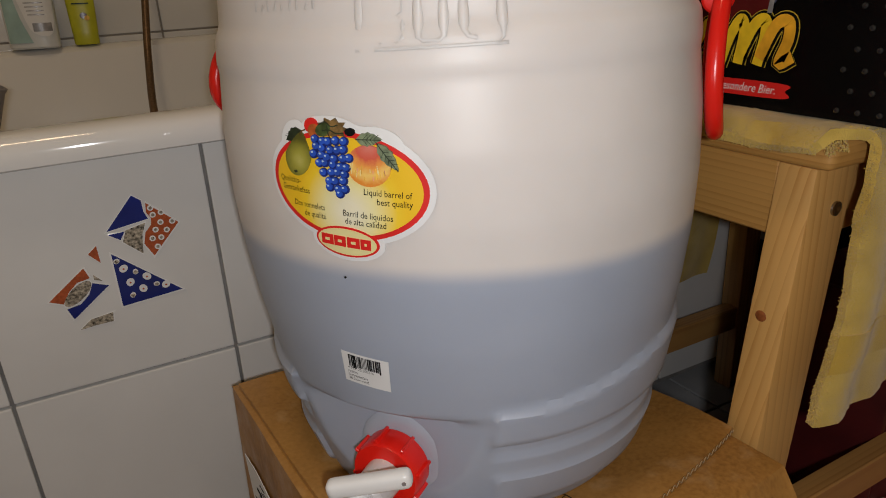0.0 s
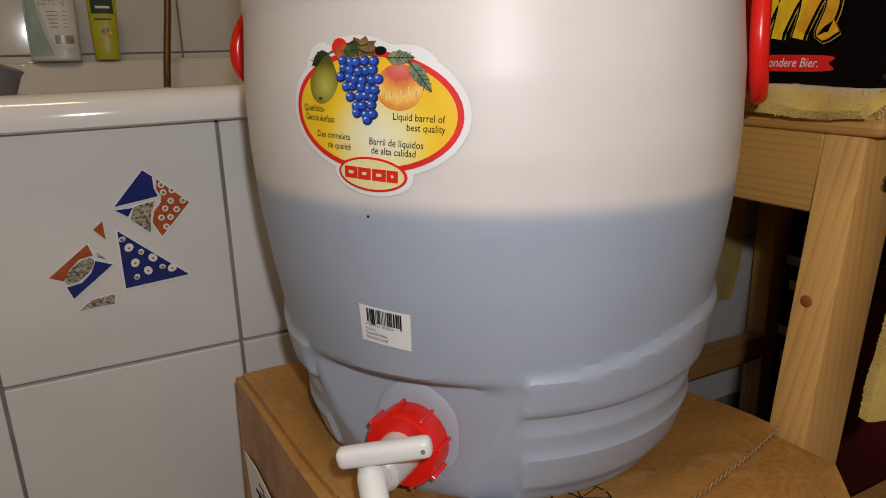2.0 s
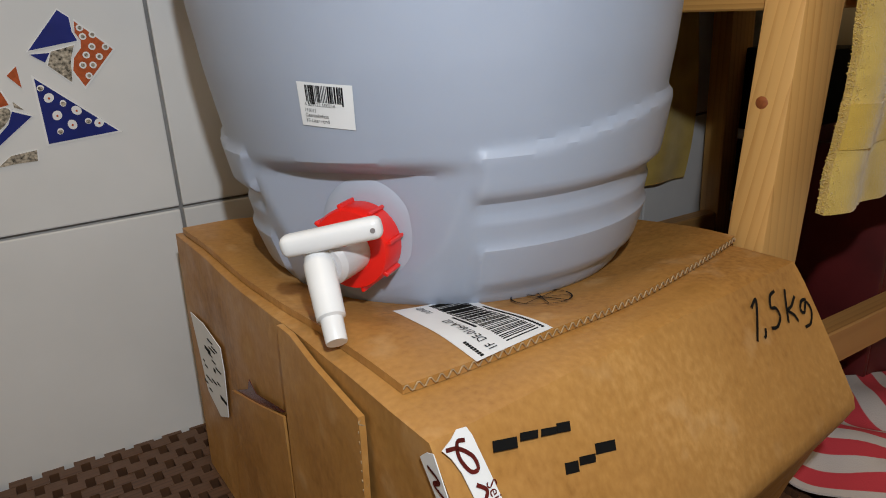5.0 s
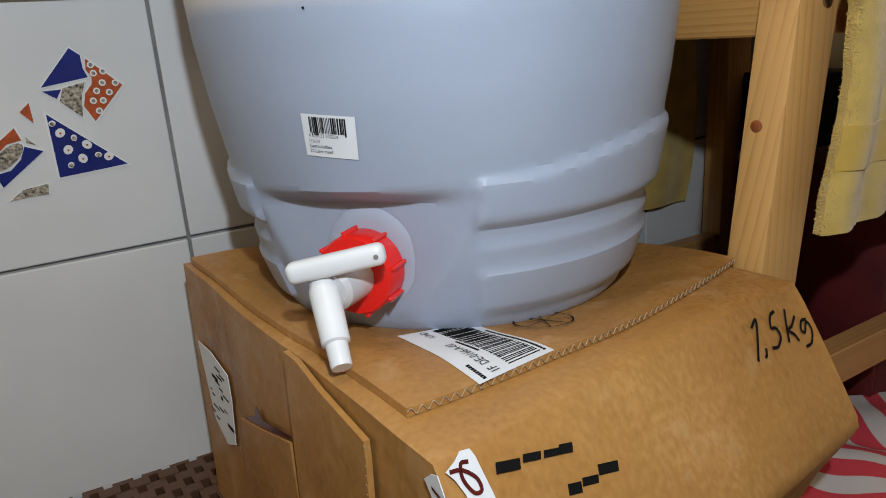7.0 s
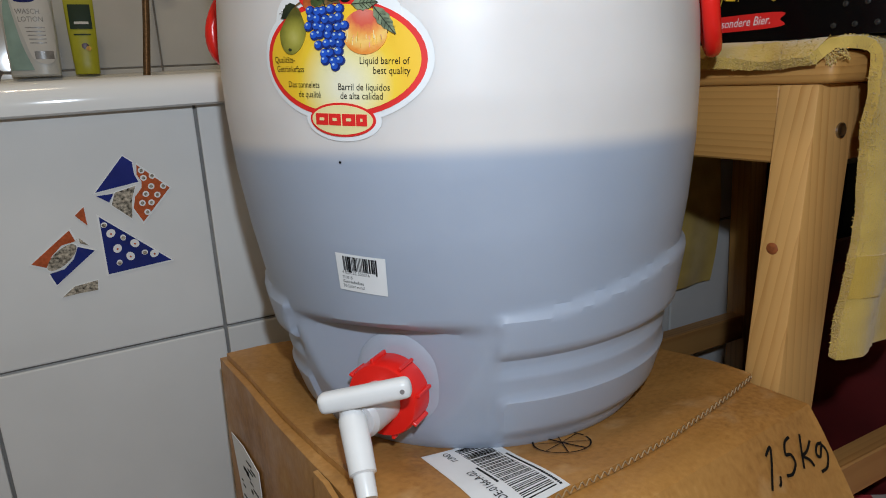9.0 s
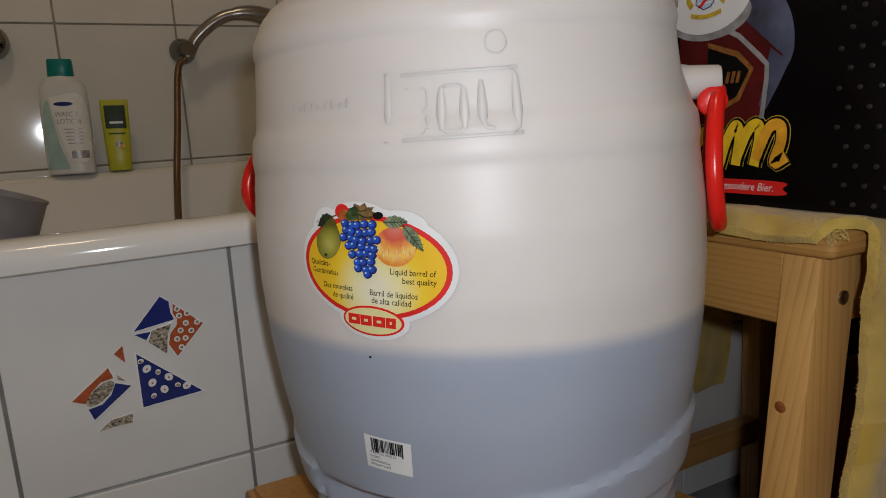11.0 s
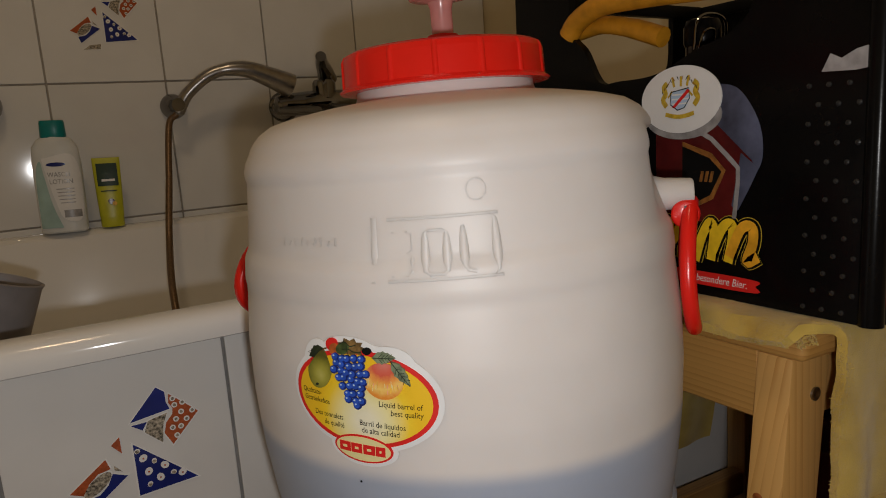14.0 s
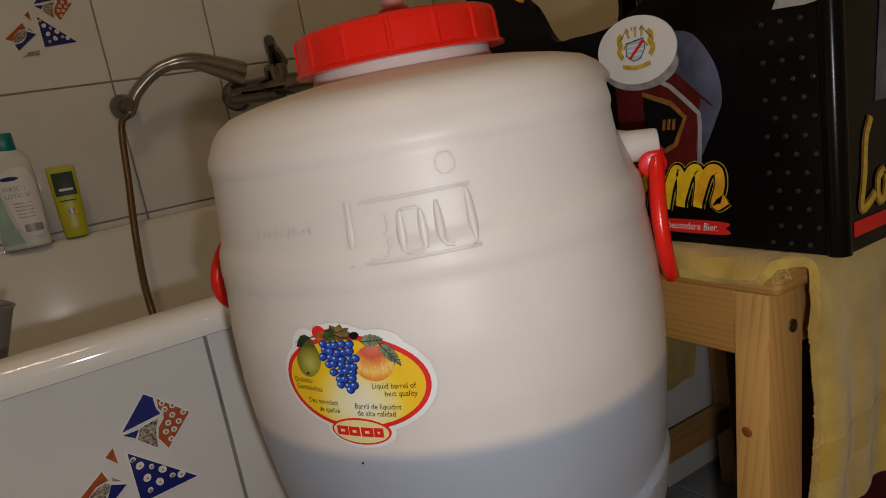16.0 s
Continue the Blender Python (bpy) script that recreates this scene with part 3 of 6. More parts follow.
tile_top = tile_mesh("tile_top", 0.2 - GAP, 0.222 - GAP)
for i in range(-6, 5):
    for j in (-1, 0):
        me = tile_big if j < 0 else tile_top
        if i == 4:
            continue
        ob = lay(bath_apron, me, APRON @ Matrix.Translation((0.2 * i + GAP / 2, 0.25 * j + GAP / 2, -0.008)))
        if (i, j) == (-1, 0):
            decorate(ob, lambda u, v, w: Vector((u, v, 0.008 + w)))


def rounded(x0, y0, x1, y1, r, n=8):
    out = []
    for cx, cy, a0 in ((x1 - r, y1 - r, 0), (x0 + r, y1 - r, 90), (x0 + r, y0 + r, 180), (x1 - r, y0 + r, 270)):
        for k in range(n + 1):
            a = radians(a0 + 90 * k / n)
            out.append((cx + r * math.cos(a), cy + r * math.sin(a)))
    return out


BATH_RINGS = ((0.030, 0.4655, 0.02), (0.004, 0.4655, 0.02), (0.0005, 0.4675, 0.025), (0, 0.472, 0.03), (0.0004, 0.480, 0.03), (0.003, 0.4865, 0.03), (0.009, 0.4910, 0.03),
                    (0.018, 0.4930, 0.04), (0.034, 0.4930, 0.05), (0.045, 0.4905, 0.06), (0.051, 0.4850, 0.07), (0.057, 0.45, 0.09), (0.08, 0.30, 0.12),
                    (0.115, 0.19, 0.14), (0.15, 0.155, 0.14), (0.22, 0.145, 0.12))


def bath_shell(levels, floor_plate=False):
    bm = bmesh.new()
    rings = [[bm.verts.new((x, y, z)) for x, y in rounded(-1.08 + inset, 0.219 + inset, 0.735 - inset, 0.988 - inset, r)] for inset, z, r in levels]
    for a, b in zip(rings, rings[1:]):
        for k in range(len(a)):
            bm.faces.new((a[k], a[(k + 1) % len(a)], b[(k + 1) % len(a)], b[k]))
    if floor_plate:
        bm.faces.new(rings[-1])
    bmesh.ops.transform(bm, matrix=BATH, verts=bm.verts[:])
    return bm


bath = thing("bathtub", "white enamelled bathtub with a rounded rim", "bathtub")
part("rim", bath_shell(BATH_RINGS[:11]), M["enamel"], bath)
part("basin", bath_shell(BATH_RINGS[10:], True), M["enamel"], bath)

# ---- dark wooden duckboard on the floor ----
bath_mat = thing("duckboard", "dark brown wooden duckboard with square holes, on the floor", "bath mat")
bm = bmesh.new()
rng = random.Random(4)
for j in range(56):
    y = 0.262 - 0.0135 * j
    for i in range(-24, 26):
        x = 0.0262 * i + (0.0131 if j % 2 else 0)
        if y < -0.45 or x < -0.62 or x > 0.62 or (x > 0.19 and y > -0.10):
            continue
        h = 0.0255 + rng.uniform(-0.0006, 0.0006)
        block((x, y - 0.0136, 0.001), (x + 0.0182, y, h), bm=bm)
tagged(part("slats", bm, M["mat_wood"], bath_mat, smooth=False), kind="stuff")

# ---- the cardboard box that carries the drum ----
BOX_TOP = 0.250
FL, FR, BR, BL = Vector((-0.105, -0.207)), Vector((0.208, -0.174)), Vector((0.185, 0.165)), Vector((-0.116, 0.165))
DRUM = Vector((0.0586, 0.0183, 0.2376))


def sag(x, y):
    """The lid of the box, pressed down under the drum."""
    d = math.hypot(x - DRUM.x, y - DRUM.y)
    return BOX_TOP - 0.0135 * (1 - smoothstep(0.10, 0.20, d)) + 0.0012 * noise.noise((x * 18, y * 18, 3))


def box_point(u, v):
    p = FL.lerp(FR, u).lerp(BL.lerp(BR, u), v)
    return p


box = thing("cardboard_box", "brown cardboard box, crushed and bulging, with torn flaps and black handwriting", "cardboard box")
bm = bmesh.new()
N = 40
top = [[None] * (N + 1) for _ in range(N + 1)]
for i in range(N + 1):
    for j in range(N + 1):
        p = box_point(i / N, j / N)
        edge = min(i, j, N - i, N - j)
        z = sag(p.x, p.y) - (0.002 if edge == 0 else 0)
        top[i][j] = bm.verts.new((p.x, p.y, z))
for i in range(N):
    for j in range(N):
        bm.faces.new((top[i][j], top[i + 1][j], top[i + 1][j + 1], top[i][j + 1]))
loop = [top[i][0] for i in range(N)] + [top[N][j] for j in range(N)] + [top[i][N] for i in range(N, 0, -1)] + [top[0][j] for j in range(N, 0, -1)]
OUT = Vector((0.105, -0.994))


def wall_ring(z, front):
    ring = []
    for k, v in enumerate(loop):
        side = k // N
        t = (k % N) / N
        p = Vector((v.co.x, v.co.y))
        w = (1.0 if side == 0 else (1 - t) if side == 1 else t if side == 3 else 0.0)
        if side == 1:
            w = max(0.0, 1 - t * 1.0)
        p = p + OUT * front * w
        b = 0.004 * noise.noise((p.x * 9, p.y * 9, z * 12)) * (0.0 if side in (0, 3) else 1.0)
        ring.append(bm.verts.new((p.x + b, p.y + b, z)))
    return ring


FRONT = [(0.236, 0.008), (0.215, 0.021), (0.19, 0.036), (0.166, 0.050), (0.158, 0.052), (0.150, 0.049), (0.12, 0.034), (0.08, 0.018), (0.045, 0.006), (0.0265, 0.0)]
last = loop
for z, out in FRONT:
    ring = wall_ring(z, out)
    for k in range(len(loop)):
        bm.faces.new((last[k], last[(k + 1) % len(loop)], ring[(k + 1) % len(loop)], ring[k]))
    last = ring
bm.faces.new(last[::-1])
part("body", bm, M["card"], box)


def on_lid(u, v, w):
    """A point of the box's top, in the room's x and y."""
    return Vector((u, v, sag(u, v) + w))


# upper flap with its corrugated cut edge
def flap(name, corners, lift, label=""):
    def bow(k, run):
        return Vector((run.y, -run.x)).normalized() * 0.011 * math.sin(math.pi * min(1, k * 1.0)) ** 0.8

    bm = bmesh.new()
    a, b, c, d = [Vector(q) for q in corners]
    n = 36
    grid = []
    for i in range(n + 1):
        row = []
        for j in range(n + 1):
            p = a.lerp(b, i / n).lerp(d.lerp(c, i / n), j / n)
            row.append(p + bow(i / n, b - a) * (1 - j / n))
        grid.append(row)
    up = [[bm.verts.new((p.x, p.y, sag(p.x, p.y) + 0.0015 + lift)) for p in row] for row in grid]
    lo = [[bm.verts.new((p.x, p.y, sag(p.x, p.y) + 0.0003)) for p in row] for row in grid]
    for i in range(n):
        for j in range(n):
            bm.faces.new((up[i][j], up[i + 1][j], up[i + 1][j + 1], up[i][j + 1]))
    rim = [(i, 0) for i in range(n)] + [(n, j) for j in range(n)] + [(i, n) for i in range(n, 0, -1)] + [(0, j) for j in range(n, 0, -1)]
    for k in range(len(rim)):
        (i, j), (p, q) = rim[k], rim[(k + 1) % len(rim)]
        bm.faces.new((lo[i][j], lo[p][q], up[p][q], up[i][j]))
    ob = part(name, bm, M["card"], box, label)
    edge = bmesh.new()
    length = (b - a).length
    waves = int(length / 0.0062)
    pts = []
    for k in range(waves * 6 + 1):
        p = a.lerp(b, k / (waves * 6)) + bow(k / (waves * 6), b - a)
        s = math.sin(2 * math.pi * k / 6)
        nrm = Vector((b.y - a.y, a.x - b.x)).normalized() * 0.0006
        pts.append((p.x + nrm.x, p.y + nrm.y, sag(p.x, p.y) + 0.0013 + lift / 2 + (0.5 * lift) * s))
    tube(pts, 0.00045, 5, edge)
    part("corrugation", edge, M["card_edge"], ob)
    return ob


FLAP_A, FLAP_B = Vector((-0.096, -0.171)), Vector((0.2065, -0.129))
flap("top_flap", [FLAP_A, FLAP_B, (0.186, 0.155), (-0.112, 0.155)], 0.0035)

# shipping label on the flap, upside down from the front
LAB_R, LAB_T, LAB_B = Vector((-0.0020, -0.1665)), Vector((0.0020, -0.0775)), Vector((-0.0550, -0.1730))


def on_label(u, v, w):
    """u along the print from its start, v up to the head of the label, in metres."""
    p = LAB_R + (LAB_T - LAB_R).normalized() * u + (LAB_B - LAB_R).normalized() * v
    return on_lid(p.x, p.y, 0.0053 + w)


label = part("shipping_label", sheet(rect(0, 0, 0.089, 0.0545), on_label, 0.0002, cut=0.006), M["paper"], box, "white paper label with a printed bar code")
rng = random.Random(11)
u = 0.005
while u < 0.084:
    w = rng.choice((0.0002, 0.0003, 0.0003, 0.0006))
    part("bar", sheet(rect(u, 0.0065, u + w, 0.0300), on_label, 0.0006), M["ink"], label)
    u += w + rng.choice((0.0012, 0.0014, 0.0022))
bm = text_bm("1F  DE-0166-A-02", 0.0082, on_label, 0.003, 0.0370, thick=0.0006, squeeze=0.80)
part("print", bm, M["ink"], label)
part("print", text_bm("1UND", 0.0072, on_label, 0.0690, 0.0360, thick=0.0006, squeeze=0.8), M["ink"], label)
bm = bmesh.new()
for k in range(26):
    sheet(rect(0.004 + 0.0022 * k, 0.0028, 0.0054 + 0.0022 * k, 0.0043), on_label, 0.0006, bm)
    if k < 11:
        sheet(rect(0.030 + 0.0022 * k, 0.0318, 0.0314 + 0.0022 * k, 0.0334), on_label, 0.0006, bm)
    if k < 8:
        sheet(rect(0.002 + 0.0022 * k, 0.0480, 0.0034 + 0.0022 * k, 0.0500), on_label, 0.0006, bm)
tagged(part("small_print", bm, M["ink"], label), kind="stuff")

# stamp on the flap and a scrap of paper at its edge
STAMP = Vector((0.034, -0.1165))


def on_flap(u, v, w):
    return on_lid(STAMP.x + u, STAMP.y + v, 0.0062 + w)


ring = [(0.0185 * math.cos(a / 6), 0.0185 * math.sin(a / 6)) for a in range(38)]
stamp = part("stamp", stroke_sheet(ring, 0.0011, on_flap), M["ink"], box, "thin black printed wheel mark")
for a in (0.3, 1.1, 1.85, 2.6):
    part("stamp_line", stroke_sheet([(-0.0185 * math.cos(a), -0.0185 * math.sin(a)), (0, 0), (0.0185 * math.cos(a), 0.0185 * math.sin(a))], 0.0007 if a != 1.85 else 0.0014, on_flap), M["ink"], stamp)
part("paper_scrap", sheet([(0.006, -0.1615), (0.018, -0.1650), (0.036, -0.1580), (0.0345, -0.1535), (0.020, -0.1570)], on_lid, 0.0015), M["paper"], box, "torn scrap of white paper")

# handwriting and torn tape on the bulging front
HAND = Vector((FR.x - FL.x, FR.y - FL.y, 0)).normalized()
DOWN = Vector((OUT.x * 0.052, OUT.y * 0.052, -0.092)).normalized()
FACE_N = DOWN.cross(HAND).normalized()
if FACE_N.y > 0:
    FACE_N = -FACE_N


def on_front(s, d, w):
    return Vector((FL.x, FL.y, BOX_TOP)) + HAND * s + DOWN * d + FACE_N * (0.0012 + w)


def pen(name, strokes, width):
    ob = None
    for pts in strokes:
        path = smooth_path([(a, b, 0) for a, b in pts], 5)
        ob = part(name, stroke_sheet([(q.x, q.y) for q in path], width, on_front), M["ink"], box)
    return ob


pen("handwriting", [
    [(0.2440, 0.0150), (0.2515, 0.0115), (0.2480, 0.0190), (0.2370, 0.0345)],
    [(0.2500, 0.0300), (0.2480, 0.0335), (0.2455, 0.0350)],
    [(0.2745, 0.0125), (0.2680, 0.0140), (0.2640, 0.0205), (0.2690, 0.0225), (0.2700, 0.0285), (0.2630, 0.0330), (0.2565, 0.0320)],
    [(0.2865, 0.0145), (0.2820, 0.0230), (0.2765, 0.0345)],
    [(0.2945, 0.0215), (0.2870, 0.0260), (0.2810, 0.0275), (0.2860, 0.0320), (0.2880, 0.0370)],
    [(0.3060, 0.0270), (0.3000, 0.0265), (0.2955, 0.0310), (0.2985, 0.0340), (0.3050, 0.0285), (0.3075, 0.0350), (0.3010, 0.0420), (0.2930, 0.0425)],
], 0.0021)
# a name, unreadable here: plain bars along two slanting lines
for s0, d0, length, height in ((0.0285, 0.0125, 0.013, 0.0075), (0.0440, 0.0150, 0.010, 0.0055), (0.0560, 0.0180, 0.009, 0.0050), (0.0655, 0.0190, 0.008, 0.0070),
                               (0.0620, 0.0365, 0.008, 0.0080), (0.0715, 0.0375, 0.010, 0.0060), (0.0835, 0.0360, 0.013, 0.0080)):
    part("handwriting_bar", sheet([(s0, d0), (s0 + length, d0 + 0.24 * length), (s0 + length - 0.0015, d0 + 0.24 * length + height * 0.6), (s0 - 0.0015, d0 + height * 0.6)], on_front, 0.0003), M["ink"], box)
tape = part("torn_tape", sheet([(0.0030, 0.0065), (0.0090, 0.0040), (0.0130, 0.0012), (0.0180, 0.0020), (0.0195, 0.0060), (0.0225, 0.0300), (0.0270, 0.0720), (0.0150, 0.0730), (0.0120, 0.0420), (0.0085, 0.0180), (0.0060, 0.0110)], on_front, 0.0005), M["paper"], box, "torn white tape with dark red print")
for pts in ([(0.0045, 0.0070), (0.0105, 0.0085), (0.0160, 0.0140), (0.0165, 0.0195), (0.0125, 0.0190), (0.0095, 0.0120), (0.0110, 0.0060), (0.0150, 0.0065)],
            [(0.0130, 0.0250), (0.0170, 0.0290), (0.0140, 0.0330)], [(0.0140, 0.0370), (0.0185, 0.0400), (0.0150, 0.0450), (0.0190, 0.0480)], [(0.0165, 0.0530), (0.0210, 0.0570), (0.0180, 0.0620)]):
    path = smooth_path([(a, b, 0) for a, b in pts], 5)
    part("tape_print", stroke_sheet([(q.x, q.y) for q in path], 0.0018, on_front, 0.0009), M["oxblood"], tape)
part("tape_print", text_bm("Seit", 0.0080, lambda u, v, w: on_front(0.0175 + v + u * 0.06, 0.0260 + u, w), 0.0, 0.0, thick=0.0009, squeeze=0.9), M["oxblood"], tape)

# left side: overlapping side flap, a tear with its shade drawn dark, and a pasted label
SIDE_DIR = Vector((FL.x - BL.x, FL.y - BL.y, 0)).normalized()
SIDE_N = Vector((SIDE_DIR.y, -SIDE_DIR.x, 0))
if SIDE_N.x > 0:
    SIDE_N = -SIDE_N


def on_side(s, d, w):
    """s from the back corner towards the front, d down from the top edge."""
    return Vector((BL.x, BL.y, BOX_TOP)) + SIDE_DIR * s + Vector((0, 0, -d)) + SIDE_N * (0.0012 + w)


def on_fold(s, d, w):
    """The strip along the bulging front corner."""
    return on_side(s + 0.004 + 0.50 * d, d, w) + Vector((0.050 * d, 0, 0))


fold_tape = part("torn_tape", sheet([(0.3570, 0.0110), (0.3650, 0.0060), (0.3712, 0.0040), (0.3712, 0.0900), (0.3590, 0.0900), (0.3610, 0.0600), (0.3580, 0.0450), (0.3605, 0.0300)], on_fold, 0.0005), M["paper"], box, "torn white tape with dark red print")
for d0 in (0.012, 0.026, 0.040, 0.054, 0.068):
    path = smooth_path([(0.3625, d0, 0), (0.3690, d0 + 0.003, 0), (0.3630, d0 + 0.007, 0), (0.3695, d0 + 0.010, 0)], 5)
    part("tape_print", stroke_sheet([(q.x, q.y) for q in path], 0.0018, on_fold, 0.0009), M["oxblood"], fold_tape)
part("pen_line", stroke_sheet([(0.3215, 0.070), (0.3400, 0.082), (0.3410, 0.110)], 0.0006, on_side), M["ink"], box)
side_flap = part("side_flap", sheet([(0.2250, 0.0015), (0.2420, 0.0010), (0.2700, 0.0080), (0.3190, 0.0150), (0.3200, 0.0250), (0.3170, 0.2200), (0.2230, 0.2200)], on_side, 0.0034), M["card"], box)
edge = tube([on_side(0.3188 + 0.0004 * math.sin(k * 0.5), 0.0165 + 0.00045 * k * 2, 0.0020 + 0.0016 * math.sin(k * 1.05)) for k in range(210)], 0.00045, 5)
part("corrugation", edge, M["card_edge"], side_flap)
part("seam", stroke_sheet([(0.2245, 0.004), (0.2240, 0.06), (0.2225, 0.12), (0.2215, 0.22)], 0.0010, on_side), M["card_edge"], box)
# the shade inside the tear is a flat dark sheet, the board is not cut
part("tear_shadow", sheet([(0.1180, 0.0930), (0.1450, 0.0800), (0.1500, 0.0700), (0.1620, 0.0760), (0.2140, 0.0640), (0.2100, 0.0670), (0.1600, 0.0850)], on_side, 0.0004), M["oxblood"], box, "dark patch drawn as the shade in a tear of the cardboard")
part("torn_lip", sheet([(0.1114, 0.0960), (0.1600, 0.0835), (0.2130, 0.0680), (0.2160, 0.1100), (0.2140, 0.2200), (0.0900, 0.2200), (0.1000, 0.1500), (0.1080, 0.1450)], on_side, 0.0018), M["card"], box)
pasted = part("pasted_label", sheet([(0.0160, 0.0660), (0.0500, 0.0640), (0.0900, 0.0700), (0.0920, 0.0900), (0.0860, 0.1320), (0.0640, 0.1420), (0.0360, 0.1310)], on_side, 0.0006), M["paper"], box, "torn pasted paper label with grey print")
rng = random.Random(5)
for k in range(16):
    s0, d0 = rng.uniform(0.030, 0.074), 0.074 + 0.0034 * k
    part("print_bar", sheet(rect(s0, d0, s0 + rng.uniform(0.004, 0.016), d0 + rng.choice((0.0012, 0.003))), on_side, 0.0009), M["ink"], pasted)

# ---- the drum ----
R_DIR, F_DIR = Vector((0.866, -0.5, 0)), Vector((0.5, 0.866, 0))
AXIS = (Vector((0, 0, 1)) - R_DIR * math.tan(radians(1.87)) + F_DIR * math.tan(radians(0.37))).normalized()
F_DIR = (F_DIR - AXIS * F_DIR.dot(AXIS)).normalized()
SIDE = F_DIR.cross(AXIS).normalized()
DRUM_POSE = Matrix(((SIDE.x, F_DIR.x, AXIS.x, DRUM.x), (SIDE.y, F_DIR.y, AXIS.y, DRUM.y), (SIDE.z, F_DIR.z, AXIS.z, DRUM.z), (0, 0, 0, 1)))
PROFILE_H = [0.000, 0.003, 0.010, 0.020, 0.050, 0.085, 0.118, 0.150, 0.190, 0.230, 0.270, 0.315, 0.350, 0.384, 0.399, 0.4095, 0.4170, 0.4230, 0.4275, 0.4320, 0.4355]
PROFILE_R = [0.1185, 0.1255, 0.1315, 0.1353, 0.1446, 0.1516, 0.1577, 0.1631, 0.1679, 0.1701, 0.1697, 0.1653, 0.1616, 0.1586, 0.1556, 0.1513, 0.1450, 0.1357, 0.1204, 0.0950, 0.0700]


def hump(x, centre, half, soft):
    return smoothstep(centre - half - soft, centre - half, x) * (1 - smoothstep(centre + half, centre + half + soft, x))


def drum_radius(phi, h):
    """Radius of the drum at the angle phi (degrees, 0 towards the front, plus to the right) and the height h."""
    r = float(np.interp(h, PROFILE_H, PROFILE_R))
    away = abs((phi + 26.5 + 180) % 360 - 180)
    crown = 0.102 + 0.017 * smoothstep(31, 88, away)
    belt = 0.0046 * smoothstep(crown + 0.004, crown - 0.003, h) * smoothstep(0.0735, 0.0800, h)
    belt -= 0.0022 * hump(h, 0.0690, 0.003, 0.004)
    belt += 0.0034 * smoothstep(0.0500, 0.0440, h) * smoothstep(0.0150, 0.0215, h)
    belt -= 0.0015 * hump(h, 0.0120, 0.002, 0.003)
    r += belt * smoothstep(28.4, 29.9, away)
    if h < 0.102 and away < 60:
        flat = 0.1345 / max(0.5, math.cos(radians(away)))
        r += (min(r, flat) - r) * smoothstep(0.0995, 0.0900, h)
    # shoulder ring, the recessed band with the volume mark, and the ring below it
    r += 0.0012 * smoothstep(0.404, 0.396, h) * smoothstep(0.385, 0.389, h)
    r -= 0.0012 * smoothstep(0.389, 0.385, h) * smoothstep(0.330, 0.338, h)
    r += 0.0016 * hump(h, 0.322, 0.006, 0.009)
    # flanks pressed in above the two handles
    for c in (76, -112):
        d = abs((phi - c + 180) % 360 - 180)
        r -= 0.0085 * (1 - smoothstep(13, 20, d)) * smoothstep(0.330, 0.380, h) * (1 - smoothstep(0.397, 0.404, h))
    return r


def drum_point(phi, h, w=0.0):
    r = drum_radius(phi, h) + w
    a = radians(phi)
    return Vector((r * math.sin(a), -r * math.cos(a), h))


drum = thing("drinks_drum", "milky plastic drum half full of dark liquid, with red lid", "drum", at=DRUM_POSE)
bm = bmesh.new()
heights = sorted(set([0, 0.003, 0.006, 0.010, 0.015] + [0.02 + 0.0035 * k for k in range(109)] + [0.402, 0.405, 0.408, 0.411, 0.414, 0.417, 0.420, 0.423, 0.4255, 0.428, 0.430, 0.432, 0.434, 0.4355]))
heights = [h for h in heights if h <= 0.4356]
COLS = 288
rows = []
for h in heights:
    rows.append([bm.verts.new(drum_point(360 * k / COLS - 180, h)) for k in range(COLS)])
for a, b in zip(rows, rows[1:]):
    for k in range(COLS):
        bm.faces.new((a[k], a[(k + 1) % COLS], b[(k + 1) % COLS], b[k]))
bm.faces.new(rows[0])
body = part("body", bm, M["drum"], drum)
for poly in body.data.polygons:
    poly.use_smooth = True
part("neck", lathe([(0.0750, 0.4330), (0.0700, 0.4360), (0.0685, 0.4400), (0.0685, 0.460)], 72), M["drum"], drum)

# red screw lid with grip ribs
bm = bmesh.new()
n = 720
LID_Z, LID_SCALE = 0.4430, 0.79
prof = [(0.0690, 0.4605, 0), (0.0805, 0.4605, 0), (0.0815, 0.4625, 0), (0.0795, 0.4645, 0), (0.0782, 0.4655, 1), (0.0781, 0.4662, 1), (0.0774, 0.4890, 1), (0.0773, 0.4897, 1), (0.0759, 0.4945, 0.6), (0.0725, 0.4970, 0), (0.0695, 0.4970, 0), (0.0675, 0.4950, 0), (0.03, 0.4945, 0), (0.012, 0.4945, 0)]
rings = []
for r, h, g in prof:
    ring = []
    for k in range(n):
        a = 360 * k / n
        rib = smoothstep(1.7, 0.6, abs((a + 4.5 + 12) % 24 - 12))
        rr_ = r + 0.0013 * g * rib
        ring.append(bm.verts.new((rr_ * math.sin(radians(a)), -rr_ * math.cos(radians(a)), LID_Z + (h - 0.4605) * LID_SCALE)))
    rings.append(ring)
for a, b in zip(rings, rings[1:]):
    for k in range(n):
        bm.faces.new((a[k], a[(k + 1) % n], b[(k + 1) % n], b[k]))
bm.faces.new(rings[-1])
lid = part("lid", bm, M["red"], drum, "red screw lid with grip ribs")
AIR = Matrix.Translation((0.002, 0.004, -0.0300))
part("grommet", lathe([(0.0125, 0.500), (0.0125, 0.512), (0.0115, 0.5135), (0.0085, 0.5135)], 32, m=AIR), M["red"], lid)
